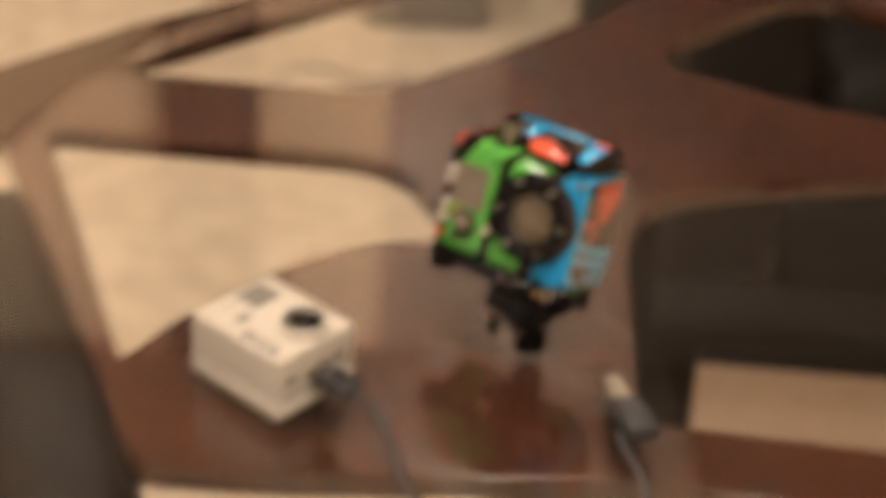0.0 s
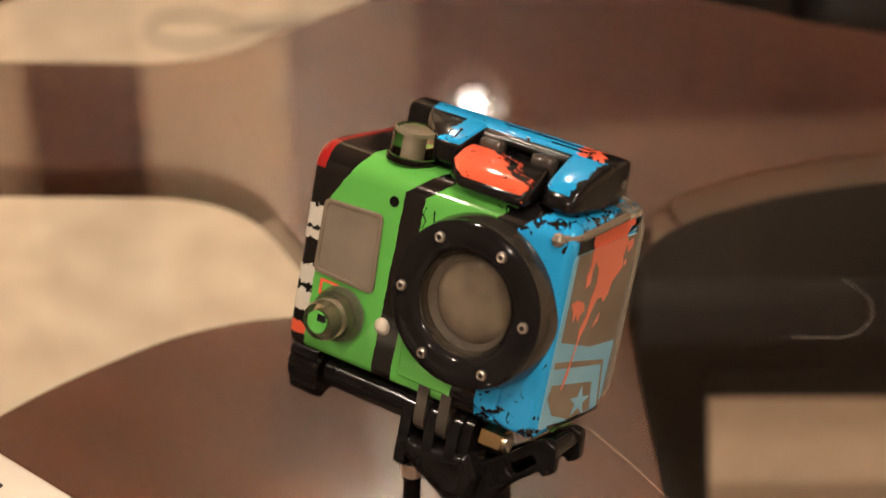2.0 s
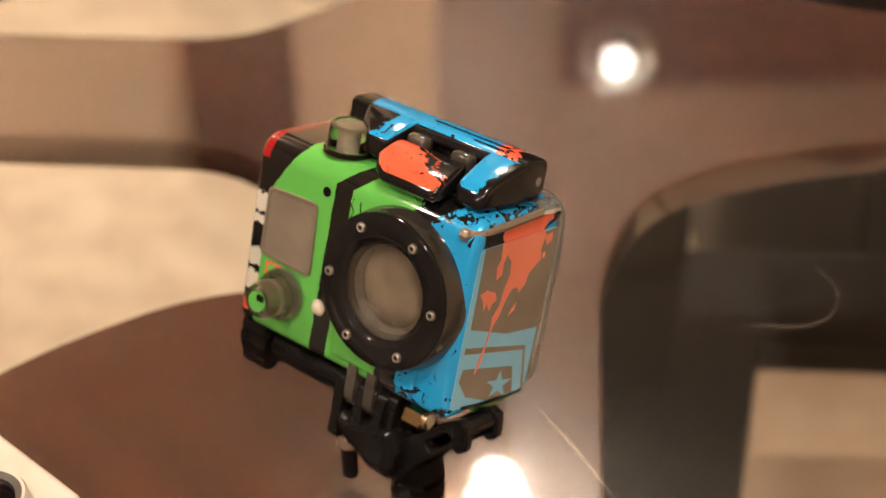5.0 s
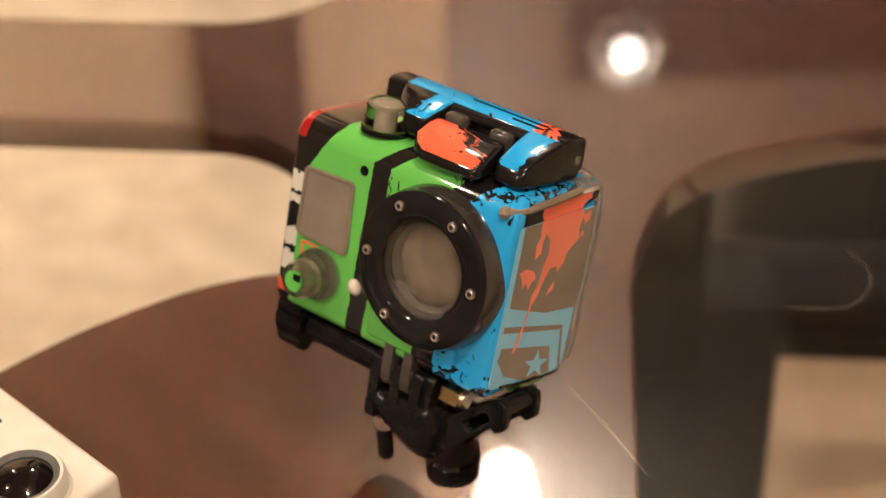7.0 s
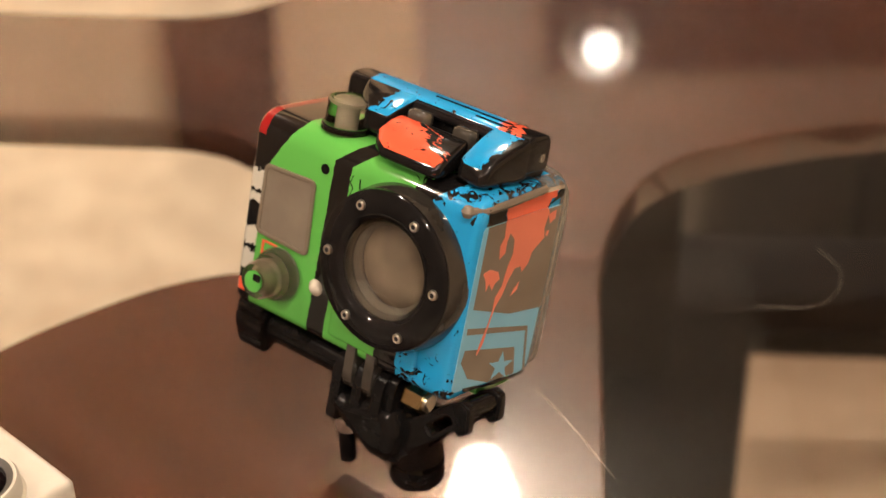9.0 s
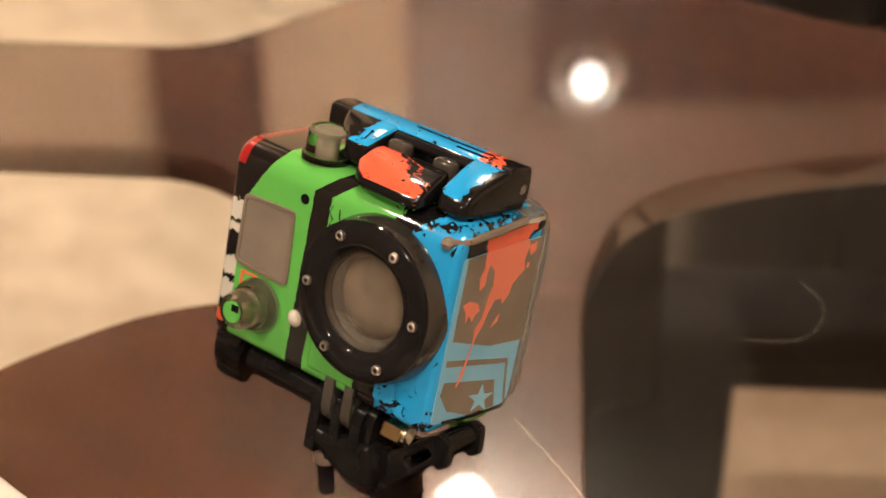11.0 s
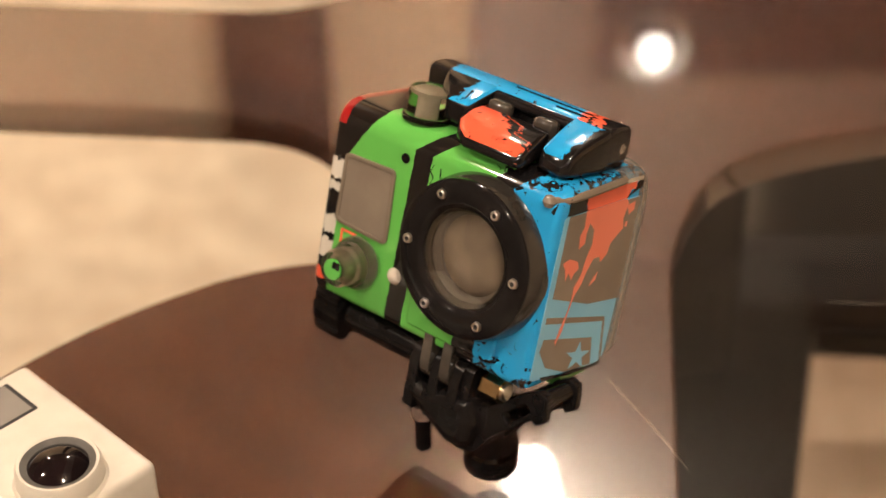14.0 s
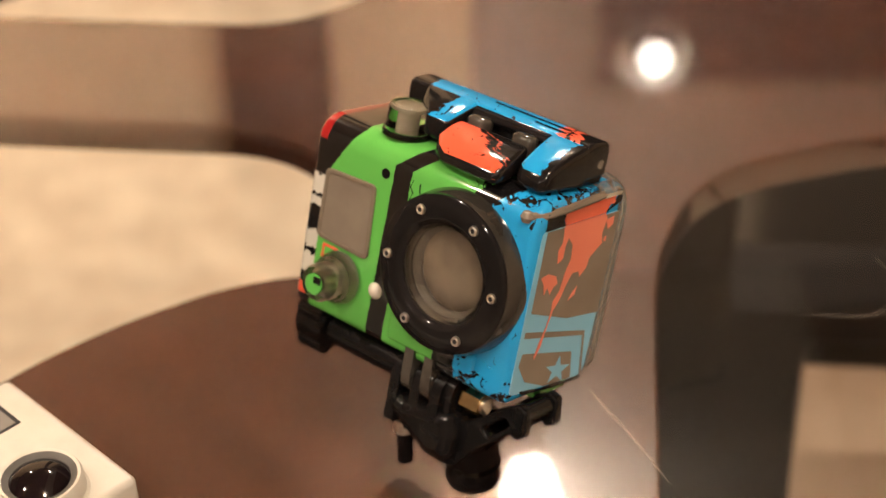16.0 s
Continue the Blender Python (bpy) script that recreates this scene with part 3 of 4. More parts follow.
part("status_lamp", lathe([(0.0, 0.0012), (0.0012, 0.0010), (0.0023, 0.0), (0.0024, -0.0006)], 24), M_PEARL, housing, "pearl white indicator lamp", H @ at_front(-24.4, 4.3, -15.3))
part("print_dot", lathe([(0.0, 0.00012), (0.0014, 0.0001), (0.0014, -0.0003)], 20), M_BLACK, housing, "", H @ at_front(-27.0, 4.45, 17.2))
part("red_line", box(mm(-44.6, 4.30, -9.6), mm(-39.2, 4.62, -8.9), 0.0001, 1), M_CORAL, housing, "thin coral printed line", H)
part("red_line", box(mm(-45.0, 4.34, -13.2), mm(-44.2, 4.62, -9.0), 0.0001, 1), M_CORAL, housing, "thin coral printed line", H)
for line in ([(-17.6, 18.6), (-18.3, 16.6), (-17.2, 15.2), (-17.9, 13.2)], [(-15.2, 18.4), (-15.0, 16.2), (-14.2, 14.4)], [(-11.2, 17.8), (-11.6, 16.0)]):
    part("ink_crack", tube([mm(x, 4.5, z) for x, z in line], 0.00022, 6), M_BLACK, housing, "fine black printed crack", H)
# raised ledge of the front between the bands
part("front_ledge", box(mm(-17.5, 3.4, -26), mm(12, 5.2, -15), 0.0010, 3), M_WRAP, housing, "raised printed ledge", H)
part("hinge_pin", tube([mm(19.2, 4.7, 21.9), mm(22.2, 7.6, 22.6), mm(23.5, 14, 23.7), mm(23.6, 30, 25.0)], 0.0011, 8), M_SMOKE, housing, "thin smoky hinge pin", H)
part("pin_ball", lathe([(0.0, 0.0018), (0.0012, 0.0013), (0.0018, 0.0), (0.0012, -0.0013), (0.0, -0.0018)], 20), M_SMOKE, housing, "", H @ Matrix.Translation(mm(18.9, 4.6, 21.8)))

# right side graphics
panel = part("side_panel", plate_yz(rounded([(5.6, -26.2, 2.0), (38.8, -28.4, 4), (40.4, 19.0, 1.5), (6.8, 18.6, 1.5)]), 22.9, 23.12), M_PANELBLUE, housing, "frosted light blue side panel", H)
part("smoke_block", plate_yz([(8.6, 18.4), (40.2, 18.8), (39.8, -10.1), (25.1, -8.6), (8.4, -3.6)], 23.12, 23.20), M_SMOKE, panel, "grey-brown window block")
part("smoke_bar", plate_yz([(7.5, -8.6), (35.4, -14.5), (38.0, -27.6), (37.0, -27.6), (34.7, -15.7), (7.6, -10.4)], 23.12, 23.20), M_SMOKE, panel, "thin grey-brown angle bar")
part("smoke_flag", plate_yz([(7.4, -18.2), (8.2, -14.8), (31.0, -19.6), (33.0, -27.8), (21.0, -27.2), (11.5, -23.6)], 23.12, 23.20), M_SMOKE, panel, "grey-brown flag block")
star = []
for k in range(10):
    r = 5.3 if k % 2 == 0 else 2.1
    a = radians(90 + 36 * k)
    star.append((25.8 + r * math.cos(a) * 1.10, -23.8 + r * math.sin(a) * 0.80 - (r * math.cos(a)) * 0.20))
part("star", plate_yz(star, 23.20, 23.27), M_PANELBLUE, panel, "light blue star")
part("ink_edge", plate_yz([(10, -26.0), (15, -26.6), (20, -27.6), (26, -27.4), (31, -28.2), (38.2, -28.0), (37.6, -29.2), (24, -28.6), (11, -27.2)], 23.12, 23.30), M_BLACK, panel, "black printed lower edge")
part("coral_edge", plate_yz([(16.2, 18.9), (15.0, 21.2), (15.4, 22.0), (14.7, 23.6), (38.2, 24.4), (36.6, 23.0), (37.2, 21.4), (34.8, 21.6), (33.4, 19.4)], 22.9, 23.26), M_CORAL, panel, "coral red printed band")
part("ink_block", plate_yz([(8.0, 18.7), (7.6, 23.2), (14.6, 23.5), (15.2, 21.6), (14.8, 20.6), (16.0, 18.9)], 22.9, 23.24), M_BLACK, panel, "black printed block")
part("ink_corner", plate_yz([(38.6, 24.2), (40.2, 23.0), (39.4, 21.4), (36.6, 20.6), (34.6, 20.0), (36.2, 21.0), (37.4, 22.6)], 22.9, 23.28), M_BLACK, panel, "black printed splash")
part("coral_splash", plate_yz([(15.7, 18.8), (33.5, 19.3), (34.8, 17.8), (33.7, 13.5), (34.6, 10.8), (32.1, 9.1), (30.0, 7.6), (29.4, 4.8), (27.0, 2.8), (26.1, 4.5), (23.4, 4.5), (21.4, 1.4), (20.0, -2.1), (17.9, -4.8), (16.7, -9.0),
                               (15.5, -14.5), (13.7, -17.6), (13.3, -16.9), (14.8, -12.4), (16.2, -8.9), (17.0, -5.3), (17.0, -2.1), (19.1, 0.6), (20.0, 5.5), (21.4, 9.0), (20.8, 12.9), (18.4, 15.2), (17.6, 12.9), (17.7, 9.8),
                               (15.6, 8.6), (14.9, 12.2), (16.2, 14.4)], 23.20, 23.28), M_CORALSOFT, panel, "coral red paint splash")
part("coral_drop", plate_yz([(9.7, 5.8), (12.4, 6.5), (16.2, 5.1), (17.4, 2.9), (15.7, 2.0), (14.8, 0.3), (13.1, 2.6), (12.2, 0.6), (11.3, 3.6)], 23.20, 23.28), M_CORALSOFT, panel, "coral red paint spot")
part("coral_drop", plate_yz([(23.9, -3.3), (24.9, -1.6), (26.8, 0.2), (26.5, -2.0)], 23.20, 23.28), M_CORALSOFT, panel, "coral red paint spot")
part("coral_drop", plate_yz([(34.5, 17.2), (37.9, 17.8), (38.2, 15.5), (36.0, 14.4)], 23.20, 23.28), M_CORALSOFT, panel, "coral red paint spot")
part("coral_drop", plate_yz([(35.2, 12.6), (36.2, 12.4), (36.0, 11.0), (35.0, 11.2)], 23.20, 23.28), M_CORALSOFT, panel, "coral red paint spot")

# latch on top
def loft(rows, bm=None):
    """A bar through cross-sections (y, x0, x1, top, bottom) in millimetres."""
    bm = bm or bmesh.new()
    rings = [[bm.verts.new(mm(x0, y, zb)), bm.verts.new(mm(x1, y, zb)), bm.verts.new(mm(x1, y, zt)), bm.verts.new(mm(x0, y, zt))] for y, x0, x1, zt, zb in rows]
    for a, d in zip(rings, rings[1:]):
        for k in range(4):
            bm.faces.new([a[k], a[(k + 1) % 4], d[(k + 1) % 4], d[k]])
    bm.faces.new(rings[0][::-1])
    bm.faces.new(rings[-1])
    bmesh.ops.recalc_face_normals(bm, faces=list(bm.faces))
    return bm


def soft(bm, r, seg=3):
    sharp = [e for e in bm.edges if e.is_manifold and e.calc_face_angle() > radians(42)]
    bmesh.ops.bevel(bm, geom=sharp, offset=r / 1000, segments=seg, profile=0.5, affect="EDGES")
    return bm


def arch(y):
    """The latch's upper line over depth."""
    line = [(3, 29.4), (6, 31.0), (9, 32.0), (12, 33.6), (16, 35.4), (21, 37.2), (25, 38.3), (30, 38.5), (33, 37.6), (35, 35.5)]
    for (y0, z0), (y1, z1) in zip(line, line[1:]):
        if y <= y1:
            return z0 + (z1 - z0) * (y - y0) / (y1 - y0)
    return line[-1][1]


def strip(ys, x0, x1, up, down):
    """Rows for loft() that follow the arch; x0 and x1 are pairs, front and back."""
    n = len(ys) - 1
    return [(y, x0[0] + (x0[1] - x0[0]) * k / n, x1[0] + (x1[1] - x1[0]) * k / n, arch(y) + up, arch(y) + down) for k, y in enumerate(ys)]


latch = part("latch_bar", soft(loft([(y, -39.2 + max(0, y - 33) * 1.5, 21 - max(0, y - 33) * 1.5, arch(y), 28.5) for y in (23.0, 26, 29, 31, 33, 35)]), 1.2), M_LATCH, housing, "gloss black latch bar with a blue and coral print", H)
part("print_line", loft(strip((27.4, 28.2), (-13, -13), (11.5, 11.5), 0.12, -0.2)), M_BLACK, latch)
part("print_line", loft(strip((25.0, 25.5), (2, 2), (12, 12), 0.12, -0.2)), M_BLACK, latch)
part("latch_eye", tube([mm(20.9, 29.6, 32.4), mm(21.12, 29.6, 32.4)], 0.0013, 12), M_DOOR, latch, "small pale opening")
part("latch_foot", box(mm(-31, 16, 25.0), mm(19, 36, 29.5), 0.002, 3), M_BLACK, housing, "black latch foot", H)
arm = part("latch_arm", soft(loft(strip((12.6, 15, 17, 20, 24.5), (-23.5, -33.6), (-16.4, -15.4), 0.0, -6.0)), 1.2), M_LOBE, housing, "gloss black latch arm with a blue print", H)
for x, n in ((-21.6, 2.6), (-19.4, 3.4)):
    part("print_line", loft(strip((14.6, 14.6 + n), (x, x - 0.5), (x + 0.4, x - 0.1), 0.12, -0.2)), M_BLACK, arm)
    part("print_dot", lathe([(0.0, 0.0002), (0.0005, 0.0001), (0.0005, -0.0003)], 10), M_BLACK, arm, "", Matrix.Translation(mm(x - 0.3, 14.6 + n, arch(14.6 + n) + 0.06)) @ pose(0, 0, 0, 22, 0, 0))
lobe = part("latch_lobe", soft(loft([(8.4, 10.8, 18.6, 29.4, 26.6)] + [(y, 10.0 - 0.1 * (y - 9), 19.4 + 0.12 * (y - 9), arch(y) - 0.2, 26.6) for y in (10.2, 13, 17, 21, 24.6)]), 1.5), M_LOBE, housing, "gloss black latch lobe with a blue print", H)
tongue = part("latch_tongue", soft(loft([(2.8, -9.0, 8.0, 29.0, 26.4), (4.8, -12.4, 9.0, 30.8, 26.4), (8, -15.0, 9.0, 32.2, 26.6), (13, -15.8, 8.2, 33.6, 27.5), (17.5, -15.8, 7.2, 34.5, 29.0)]), 1.5), M_TONGUE, housing, "gloss black latch tongue with a coral print", H)
part("latch_slot", box(mm(-15, 15, 28.5), mm(7.5, 25, 32.0), 0.001, 2), M_DARK, housing, "", H)
for x in (-10.8, 4.0):
    part("latch_knuckle", box(mm(x - 3.4, 17.0, 31.0), mm(x + 3.4, 21.6, 36.4), 0.0016, 3), M_FINGER, housing, "dark smoky hinge knuckle", H)
part("latch_crossbar", tube([mm(-15, 22.4, 35.8), mm(9, 22.4, 35.8)], 0.0014, 10), M_GLOSSBLACK, housing, "", H)

# mount
def rel(p):
    return Vector(p) - BASE


def prong(x0, x1, y0, y1, low, r):
    """A flat finger with a rounded end, in the housing's own axes."""
    return plate_yz(rounded([(y0, -25.5, 0.5), (y1, -25.5, 0.5), (y1, low, r), (y0, low, r)]), x0, x1)


for x in (-10.4, -3.7):
    part("clear_prong", prong(x, x + 3.0, 3.6, 17.5, -39.0, 5.5), M_FINGER, housing, "smoky clear hinge finger", H)
for x in (-14.4, -7.1, -0.4):
    part("hinge_prong", plate_yz(rounded([(4.2, -49, 1), (19.5, -49, 1), (19.0, -29.4, 7), (4.6, -29.4, 7)]), x, x + 3.1), M_BLACK, housing, "black hinge finger", H)
part("hinge_boss", plate_yz(rounded([(6.0, -47, 1), (18.5, -47, 1), (18.0, -29.8, 7), (6.0, -29.8, 7)]), 2.7, 5.4), M_BLACK, housing, "", H)
bolt_dir = HOUSE.to_3x3() @ Vector((1, 0, 0))
c = HOUSE @ Vector(mm(-1, 11.5, -35.2))
part("hinge_nut", tube([c + bolt_dir * 0.0075 - BASE, c + bolt_dir * 0.0135 - BASE], 0.0036, 6), M_BRASS, housing, "small brass nut")
part("bolt_end", tube([c + bolt_dir * 0.0130 - BASE, c + bolt_dir * 0.0145 - BASE], 0.0024, 14), M_STEEL, housing)
part("thumb_screw_shaft", tube([c - bolt_dir * 0.0405 - BASE, c - bolt_dir * 0.010 - BASE], 0.0043, 20), M_BLACK, housing)
k0 = c - bolt_dir * 0.0412 - BASE
knob = part("thumb_screw_knob", tube([k0 - bolt_dir * 0.0095, k0 - bolt_dir * 0.008, k0 - bolt_dir * 0.001, k0], 0.0062, 12), M_BLACK, housing, "black ridged thumb screw knob")
for a in (0, 120, 240):
    off = HOUSE.to_3x3() @ (Matrix.Rotation(radians(a + 40), 3, "X") @ Vector((0, 0, 0.0054)))
    part("knob_lobe", tube([k0 - bolt_dir * 0.009 + off, k0 - bolt_dir * 0.0005 + off], 0.0030, 10), M_BLACK, knob)
foot = c - BASE
FOOT = Vector((0.104, 0.080, TOP)) - BASE
part("post", tube(bend([(foot.x, foot.y, foot.z - 0.002), ((foot.x * 0.6 + FOOT.x * 0.4), (foot.y * 0.6 + FOOT.y * 0.4), foot.z * 0.6), (FOOT.x, FOOT.y, 0.010), (FOOT.x, FOOT.y, 0.0004)], 5), 0.0075, 18), M_BLACK, housing, "black mount post")
part("foot", lathe([(0.0, 0.0002), (0.0076, 0.0002), (0.0079, 0.0012), (0.0076, 0.0040), (0.0, 0.0042)], 28), M_BLACK, housing, "", Matrix.Translation((FOOT.x, FOOT.y, 0)))
part("hub", slab([rounded([mm(-15.2, -40) + (0.003,), mm(-9, -41) + (0.004,), mm(6, -39) + (0.003,), mm(9, -45) + (0.004,), mm(8, -53) + (0.005,), mm(1, -54) + (0.006,), mm(-6, -50.5) + (0.006,), mm(-14.6, -46.5) + (0.005,)])], -0.0085, 0.0085, 0.0034), M_BLACK, housing, "black rounded mount hub", H @ at_front(0, 12.5, 0))
SIDE = [mm(-2, -43) + (0.002,), mm(7, -42) + (0.003,), mm(13, -37.5) + (0.004,), mm(19, -32.0) + (0.004,), mm(23, -29.6) + (0.0012,), mm(26, -30.6) + (0.0014,), mm(26.6, -37.6) + (0.0012,), mm(24, -39.6) + (0.001,),
        mm(22.6, -38.4) + (0.002,), mm(17, -43.6) + (0.004,), mm(11.5, -49.0) + (0.004,), mm(7, -55.5) + (0.003,), mm(-2, -57) + (0.003,)]
SLOT = [mm(13.4, -40.8) + (0.0012,), mm(20.0, -34.8) + (0.0012,), mm(21.8, -36.4) + (0.0012,), mm(15.6, -42.6) + (0.0012,)]
for y in (10.6, 24.0):
    part("buckle_side", slab([rounded(SIDE), rounded(SLOT)], -0.0016, 0.0016, 0.0006), M_BLACK, housing, "black quick-release buckle side", H @ at_front(1.2, y, 0.5))
part("buckle_block", slab([rounded([mm(-3, -44) + (0.003,), mm(9, -43) + (0.003,), mm(12, -46) + (0.003,), mm(6, -57) + (0.004,), mm(-3, -58) + (0.004,)])], -0.0065, 0.0065, 0.0015), M_BLACK, housing, "", H @ at_front(0, 17.2, 0))
part("buckle_bar", tube([mm(24.4, 9.6, -32.6), mm(24.4, 25.0, -32.6)], 0.0024, 14), M_BLACK, housing, "", H)
stub = Vector((0.0905, 0.067, TOP + 0.007)) - BASE
part("pin_stub", tube([stub, stub + Vector((0, 0, 0.011))], 0.0024, 12), M_BLACK, housing)
part("pin_cap", tube([stub + Vector((0, 0, 0.011)), stub + Vector((0, 0, 0.0155))], 0.0030, 14), M_STEEL, housing, "small bright pin cap")

# ---- white camera ----
white = thing("action_camera", "small white plastic action camera lying on its back on the glass", "camera", at=(0.0365, -0.0265, TOP))
part("body", box((-0.0290, -0.0235, 0.0095), (0.0290, 0.0235, 0.0320), 0.0020, 4), M_WHITE, white, "white plastic body")
part("back_cover", box((-0.0296, -0.0241, 0.0002), (0.0296, 0.0241, 0.0093), 0.0020, 4), M_WHITE, white, "white plastic back cover")
part("seam", box((-0.0284, -0.0229, 0.0088), (0.0284, 0.0229, 0.0100)), M_PRINT, white)
lens = part("lens_housing", lathe([(0.0122, 0.0), (0.0118, 0.0007), (0.0112, 0.0012), (0.0109, 0.0050), (0.0103, 0.0060), (0.0095, 0.0058)], 56), M_WHITE, white, "white raised lens collar", Matrix.Translation((0.0160, 0.0035, 0.0316)))
part("lens_trim", lathe([(0.0096, 0.0058), (0.0092, 0.0056), (0.0078, 0.0050), (0.0076, 0.0042)], 48), M_TRIM, lens, "grey inner trim ring")
part("lens_element", lathe([(0.0, 0.0078), (0.0030, 0.0074), (0.0056, 0.0064), (0.0077, 0.0048), (0.0077, 0.0030)], 48), M_LENSDARK, lens, "dark curved lens")
part("display_recess", slab([rounded([(-0.0252, -0.0012, 0.0005), (-0.0106, -0.0012, 0.0005), (-0.0106, 0.0152, 0.0005), (-0.0252, 0.0152, 0.0005)])], 0.0316, 0.03212), M_DARK, white, "dark display surround")
part("display", box((-0.0249, -0.0010, 0.0318), (-0.0116, 0.0140, 0.03218)), M_LCD, white, "grey liquid crystal display")
part("mode_button", lathe([(0.0036, 0.0318), (0.0036, 0.0324), (0.0028, 0.0326), (0.0, 0.0323)], 28), M_GREY, white, "small round grey button", Matrix.Translation((-0.0085, -0.0105, 0)))
for k, w in enumerate((0.0040, 0.0034, 0.0036, 0.0042)):
    part("print_bar", box((0.0005 + k * 0.0056, -0.0202, 0.0319), (0.0005 + k * 0.0056 + w, -0.0158, 0.03208)), M_PRINT, white)
for k in range(3):
    part("print_bar", box((-0.0225 + k * 0.0019, -0.0100, 0.0319), (-0.0216 + k * 0.0019, -0.0070, 0.03208)), M_GREY, white)
for y, z, r in ((0.0135, 0.0200, 0.0021), (-0.0165, 0.0200, 0.0019)):
    # No real hole: a solid dark disc paints the socket's inner shade.
    part("socket", lathe([(r, -0.0003), (r, 0.0002), (r * 0.85, 0.0003), (0.0, 0.0002)], 24), M_DARK, white, "dark round socket", Matrix.Translation((0.0290, y, z)) @ pose(0, 0, 0, 0, 90, 0))
part("port", box((0.0288, -0.0070, 0.0140), (0.0292, 0.0070, 0.0215), 0.0001, 1), M_STEEL, white, "small metal data port")
part("latch_groove", box((0.0288, 0.0180, 0.0130), (0.0292, 0.0184, 0.0180)), M_PRINT, white)

# ---- cable in the white camera ----
cable = thing("usb_cable", "dark grey data cable plugged into the white camera", "cable", at=(0.0675, -0.0265, TOP))
part("plug", box((0.0, -0.0058, 0.0125), (0.0210, 0.0058, 0.0222), 0.0022, 3), M_CABLE, cable, "ribbed dark grey plug")
for k in range(5):
    part("rib", box((0.0090 + 0.0020 * k, -0.0040, 0.0220), (0.0100 + 0.0020 * k, 0.0040, 0.0226)), M_BLACK, cable)
part("tip", box((-0.0030, -0.0042, 0.0150), (0.0004, 0.0042, 0.0205)), M_STEEL, cable, "metal plug tip")
lead = bend([(0.020, 0.0, 0.0172), (0.030, 0.001, 0.0140), (0.045, -0.002, 0.0060), (0.075, -0.020, 0.0022), (0.12, -0.03, 0.0022), (0.155, 0.006, 0.0022), (0.145, 0.051, 0.0022), (0.1095, 0.0785, 0.0024)])
part("lead", tube(lead, 0.0019, 8), M_CABLE, cable)
free = pose(0.0925, 0.1005, 0.0002, 0, 0, 150)
part("end_plug", box((-0.032, -0.0078, 0.0), (-0.006, 0.0078, 0.0085), 0.0022, 3), M_CABLE, cable, "dark grey plug at the free end", free)
part("end_tip", box((-0.007, -0.0060, 0.0018), (0.0120, 0.0060, 0.0063), 0.0003, 1), M_TIN, cable, "bare metal plug end", free)
for y in (-0.0028, 0.0028):
    # Dark plates on top paint the shade of the two holes.
    part("tip_hole", box((0.004, y - 0.0011, 0.0063), (0.0066, y + 0.0011, 0.0064)), M_DARK, cable, "", free)


# ---- chairs and things round the table ----
def armchair(m):
    """A low upholstered chair with a broad seat, a rounded back and two arms."""
    t = thing("armchair", "black leather upholstered armchair", "chair", "")
    part("seat", box((-0.27, -0.27, 0.28), (0.27, 0.27, 0.47), 0.04, 5), M_LEATHER, t, "padded black leather seat")
    part("backrest", box((-0.28, 0.22, 0.30), (0.28, 0.34, 0.62), 0.05, 5), M_LEATHER, t, "padded black leather back")
    for s in (-1, 1):
        part("armrest", box((s * 0.31 - 0.045, -0.26, 0.25), (s * 0.31 + 0.045, 0.30, 0.64), 0.035, 5), M_LEATHER, t)
        part("piping", tube([(s * 0.27, -0.24, 0.625), (s * 0.27, 0.28, 0.625)], 0.004, 8), M_LEATHER, t)
        for y in (-0.22, 0.26):
            part("leg", lathe([(0.016, 0.0), (0.024, 0.26)], 16), M_WOOD, t, m=Matrix.Translation((s * 0.28, y, 0)))
    t.matrix_world = m
    return t


armchair(pose(-0.264, -0.318, 0, 0, 0, 60))

# Guessed stool: its tan seat is added over carpet that comes out too bright.
stool = thing("stool", "low stool with a tan padded seat, guessed for the dim tan patch under the table", "stool", at=(0.032, 0.575, 0.0))
stool_turn = Matrix(((0.78, 0.62, 0, 0), (0.62, -0.78, 0, 0), (0, 0, 1, 0), (0, 0, 0, 1))) @ Matrix.Diagonal((1, -1, 1, 1))
part("seat", box((-0.155, -0.145, 0.340), (0.155, 0.145, 0.395), 0.014, 4), M_TANSEAT, stool, "tan padded seat", stool_turn)
part("seat_frame", box((-0.145, -0.135, 0.310), (0.145, 0.135, 0.341), 0.003, 2), M_LACQUER, stool, "", stool_turn)
for x in (-0.125, 0.125):
    for y in (-0.115, 0.115):
        part("leg", box((x - 0.014, y - 0.014, 0.0), (x + 0.014, y + 0.014, 0.311), 0.002, 2), M_LACQUER, stool, m=stool_turn)

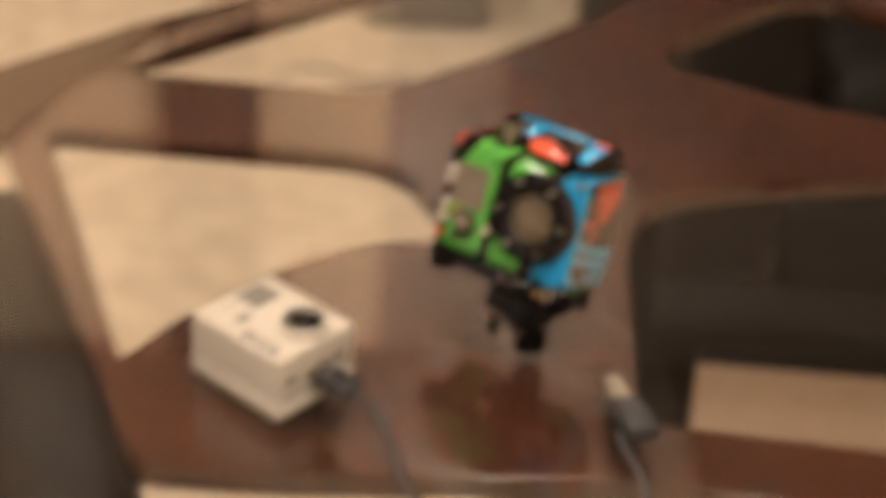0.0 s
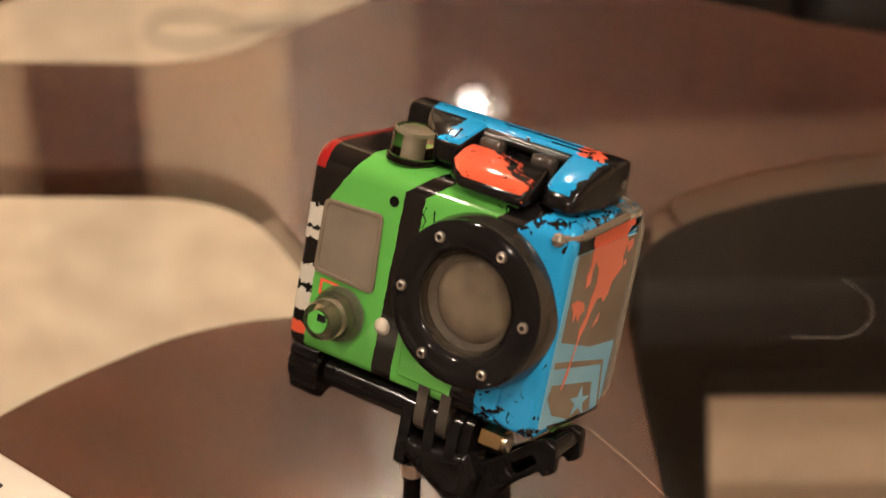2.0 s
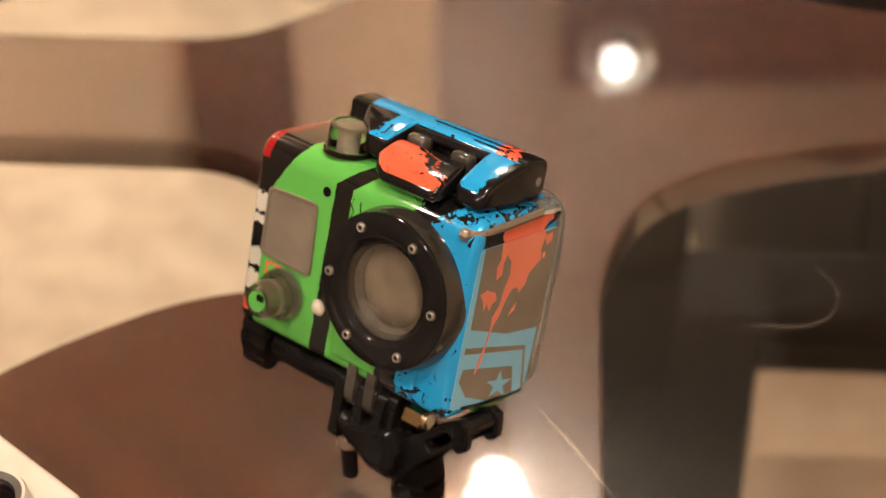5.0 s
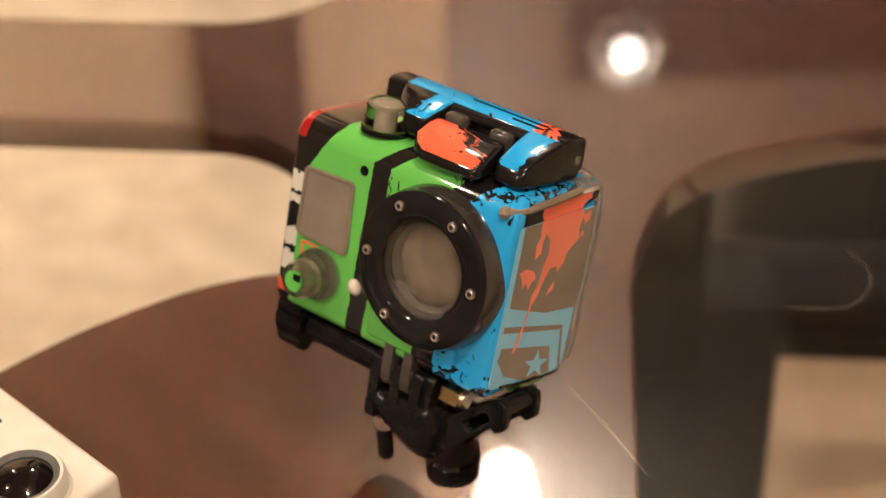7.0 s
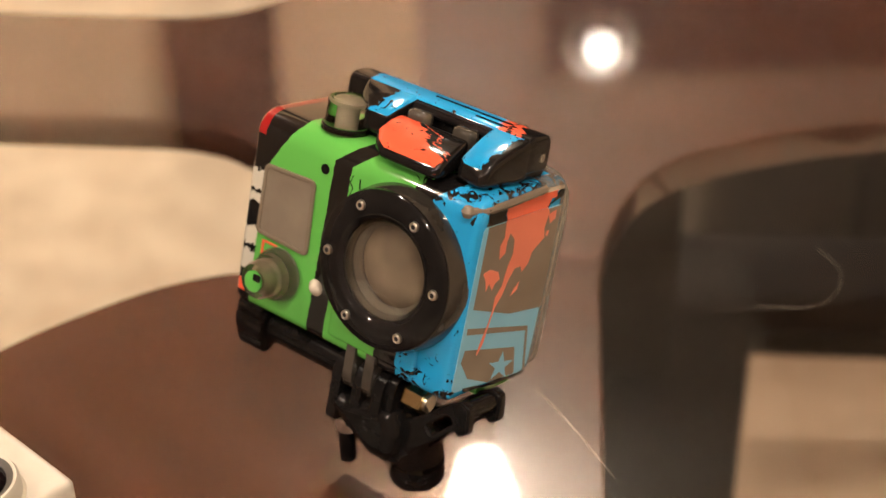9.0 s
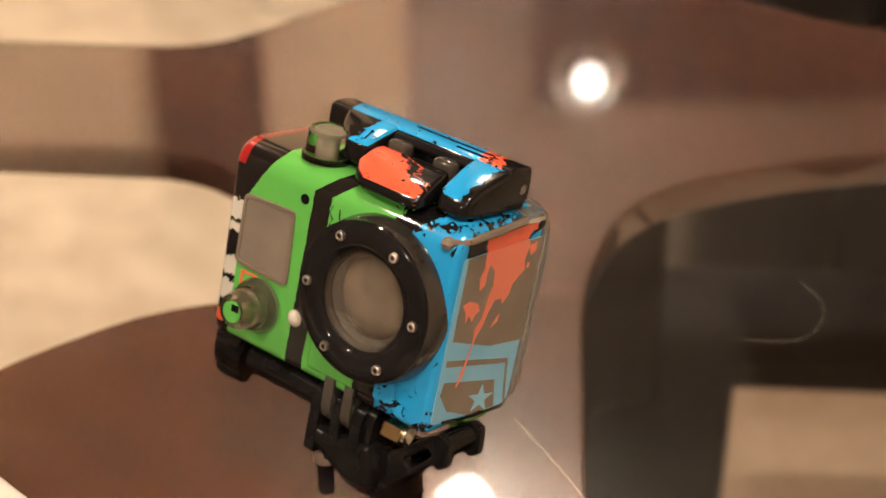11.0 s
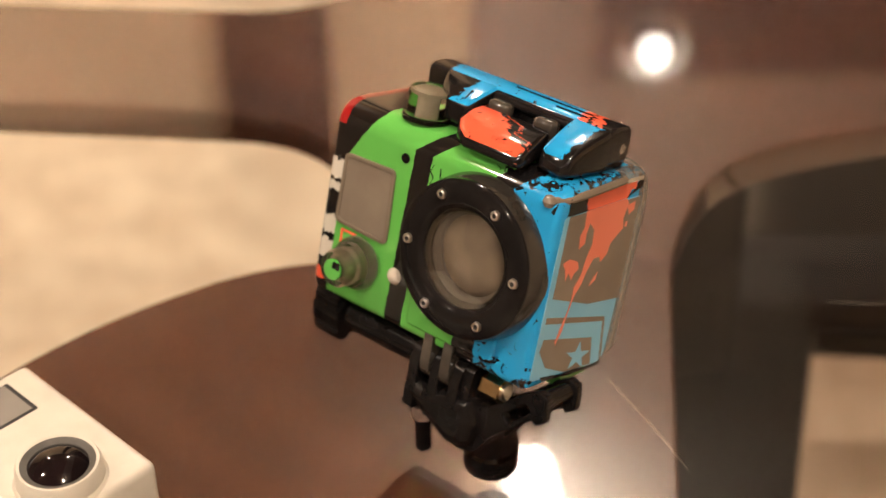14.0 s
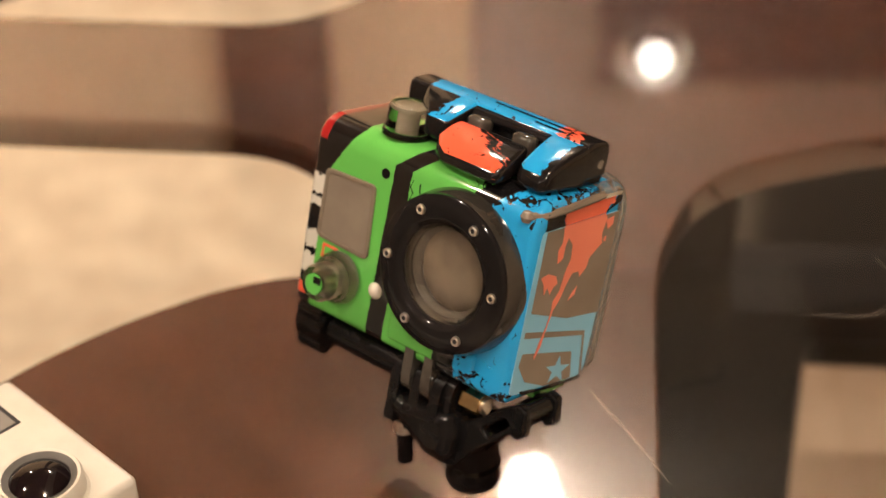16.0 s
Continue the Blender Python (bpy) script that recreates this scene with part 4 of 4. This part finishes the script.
sofa = thing("sofa", "long black leather sofa with a skirt down to the carpet", "sofa", at=uv(0.965, 1.36, 0.0))
turn = Matrix(((V.x, U.x, 0, 0), (V.y, U.y, 0, 0), (0, 0, 1, 0), (0, 0, 0, 1)))
part("base", box((-0.80, 0.0, 0.004), (0.80, 0.82, 0.28), 0.02, 3), M_LEATHER, sofa, "", turn)
for x in (-0.52, 0.0, 0.52):
    part("seat_cushion", box((x - 0.258, -0.01, 0.28), (x + 0.258, 0.60, 0.44), 0.045, 5), M_LEATHER, sofa, "padded black leather seat cushion", turn)
    part("back_cushion", box((x - 0.258, 0.56, 0.40), (x + 0.258, 0.80, 0.84), 0.06, 5), M_LEATHER, sofa, "padded black leather back cushion", turn)
for s in (-1, 1):
    part("armrest", box((s * 0.86 - 0.08, -0.01, 0.004), (s * 0.86 + 0.08, 0.82, 0.60), 0.05, 5), M_LEATHER, sofa, "", turn)

basket = thing("storage_box", "small grey plastic storage box on the carpet", "box", at=(-1.35, 1.67, 0.0))
part("tub", box((-0.11, -0.08, 0.0), (0.11, 0.08, 0.12), 0.015, 3), M_GREY, basket, "", pose(0, 0, 0, 0, 0, 45))
part("lid", box((-0.115, -0.085, 0.12), (0.115, 0.085, 0.135), 0.006, 3), M_GREY, basket, "grey lid", pose(0, 0, 0, 0, 0, 45))
coil = thing("cable_coil", "loose grey cable lying in a loop on the carpet", "cable", at=(-1.25, 1.31, 0.0))
loop = bend([(0.10, 0.10, 0.004), (0.05, 0.04, 0.004), (0.02, -0.03, 0.004), (-0.05, -0.05, 0.004), (-0.08, 0.0, 0.006), (-0.03, 0.045, 0.008), (0.03, 0.05, 0.010), (0.12, 0.16, 0.004)])
part("lead", tube(loop, 0.004, 8), M_GREY, coil)

# ---- lint and scratches on the glass ----
lint = thing("lint_fibre", "long pale lint fibre lying on the glass", "lint", at=(0.146, 0.115, TOP + 0.0002))
part("long_fibre", tube(bend([(-0.041, 0.015, 0.0001), (-0.020, 0.0080, 0.0001), (0.0, 0.0, 0.0001)], 6), 0.00006, 5), M_DUST, lint)
hair = thing("hair_fibre", "thin curved fibre lying on the glass", "lint", at=(0.137, 0.226, TOP + 0.0002))
part("fibre", tube(bend([(-0.008, 0.020, 0.0001), (0.003, 0.015, 0.0001), (0.009, 0.005, 0.0001), (0.008, -0.008, 0.0001), (-0.006, -0.020, 0.0001)], 8), 0.00005, 5), M_DUST, hair)
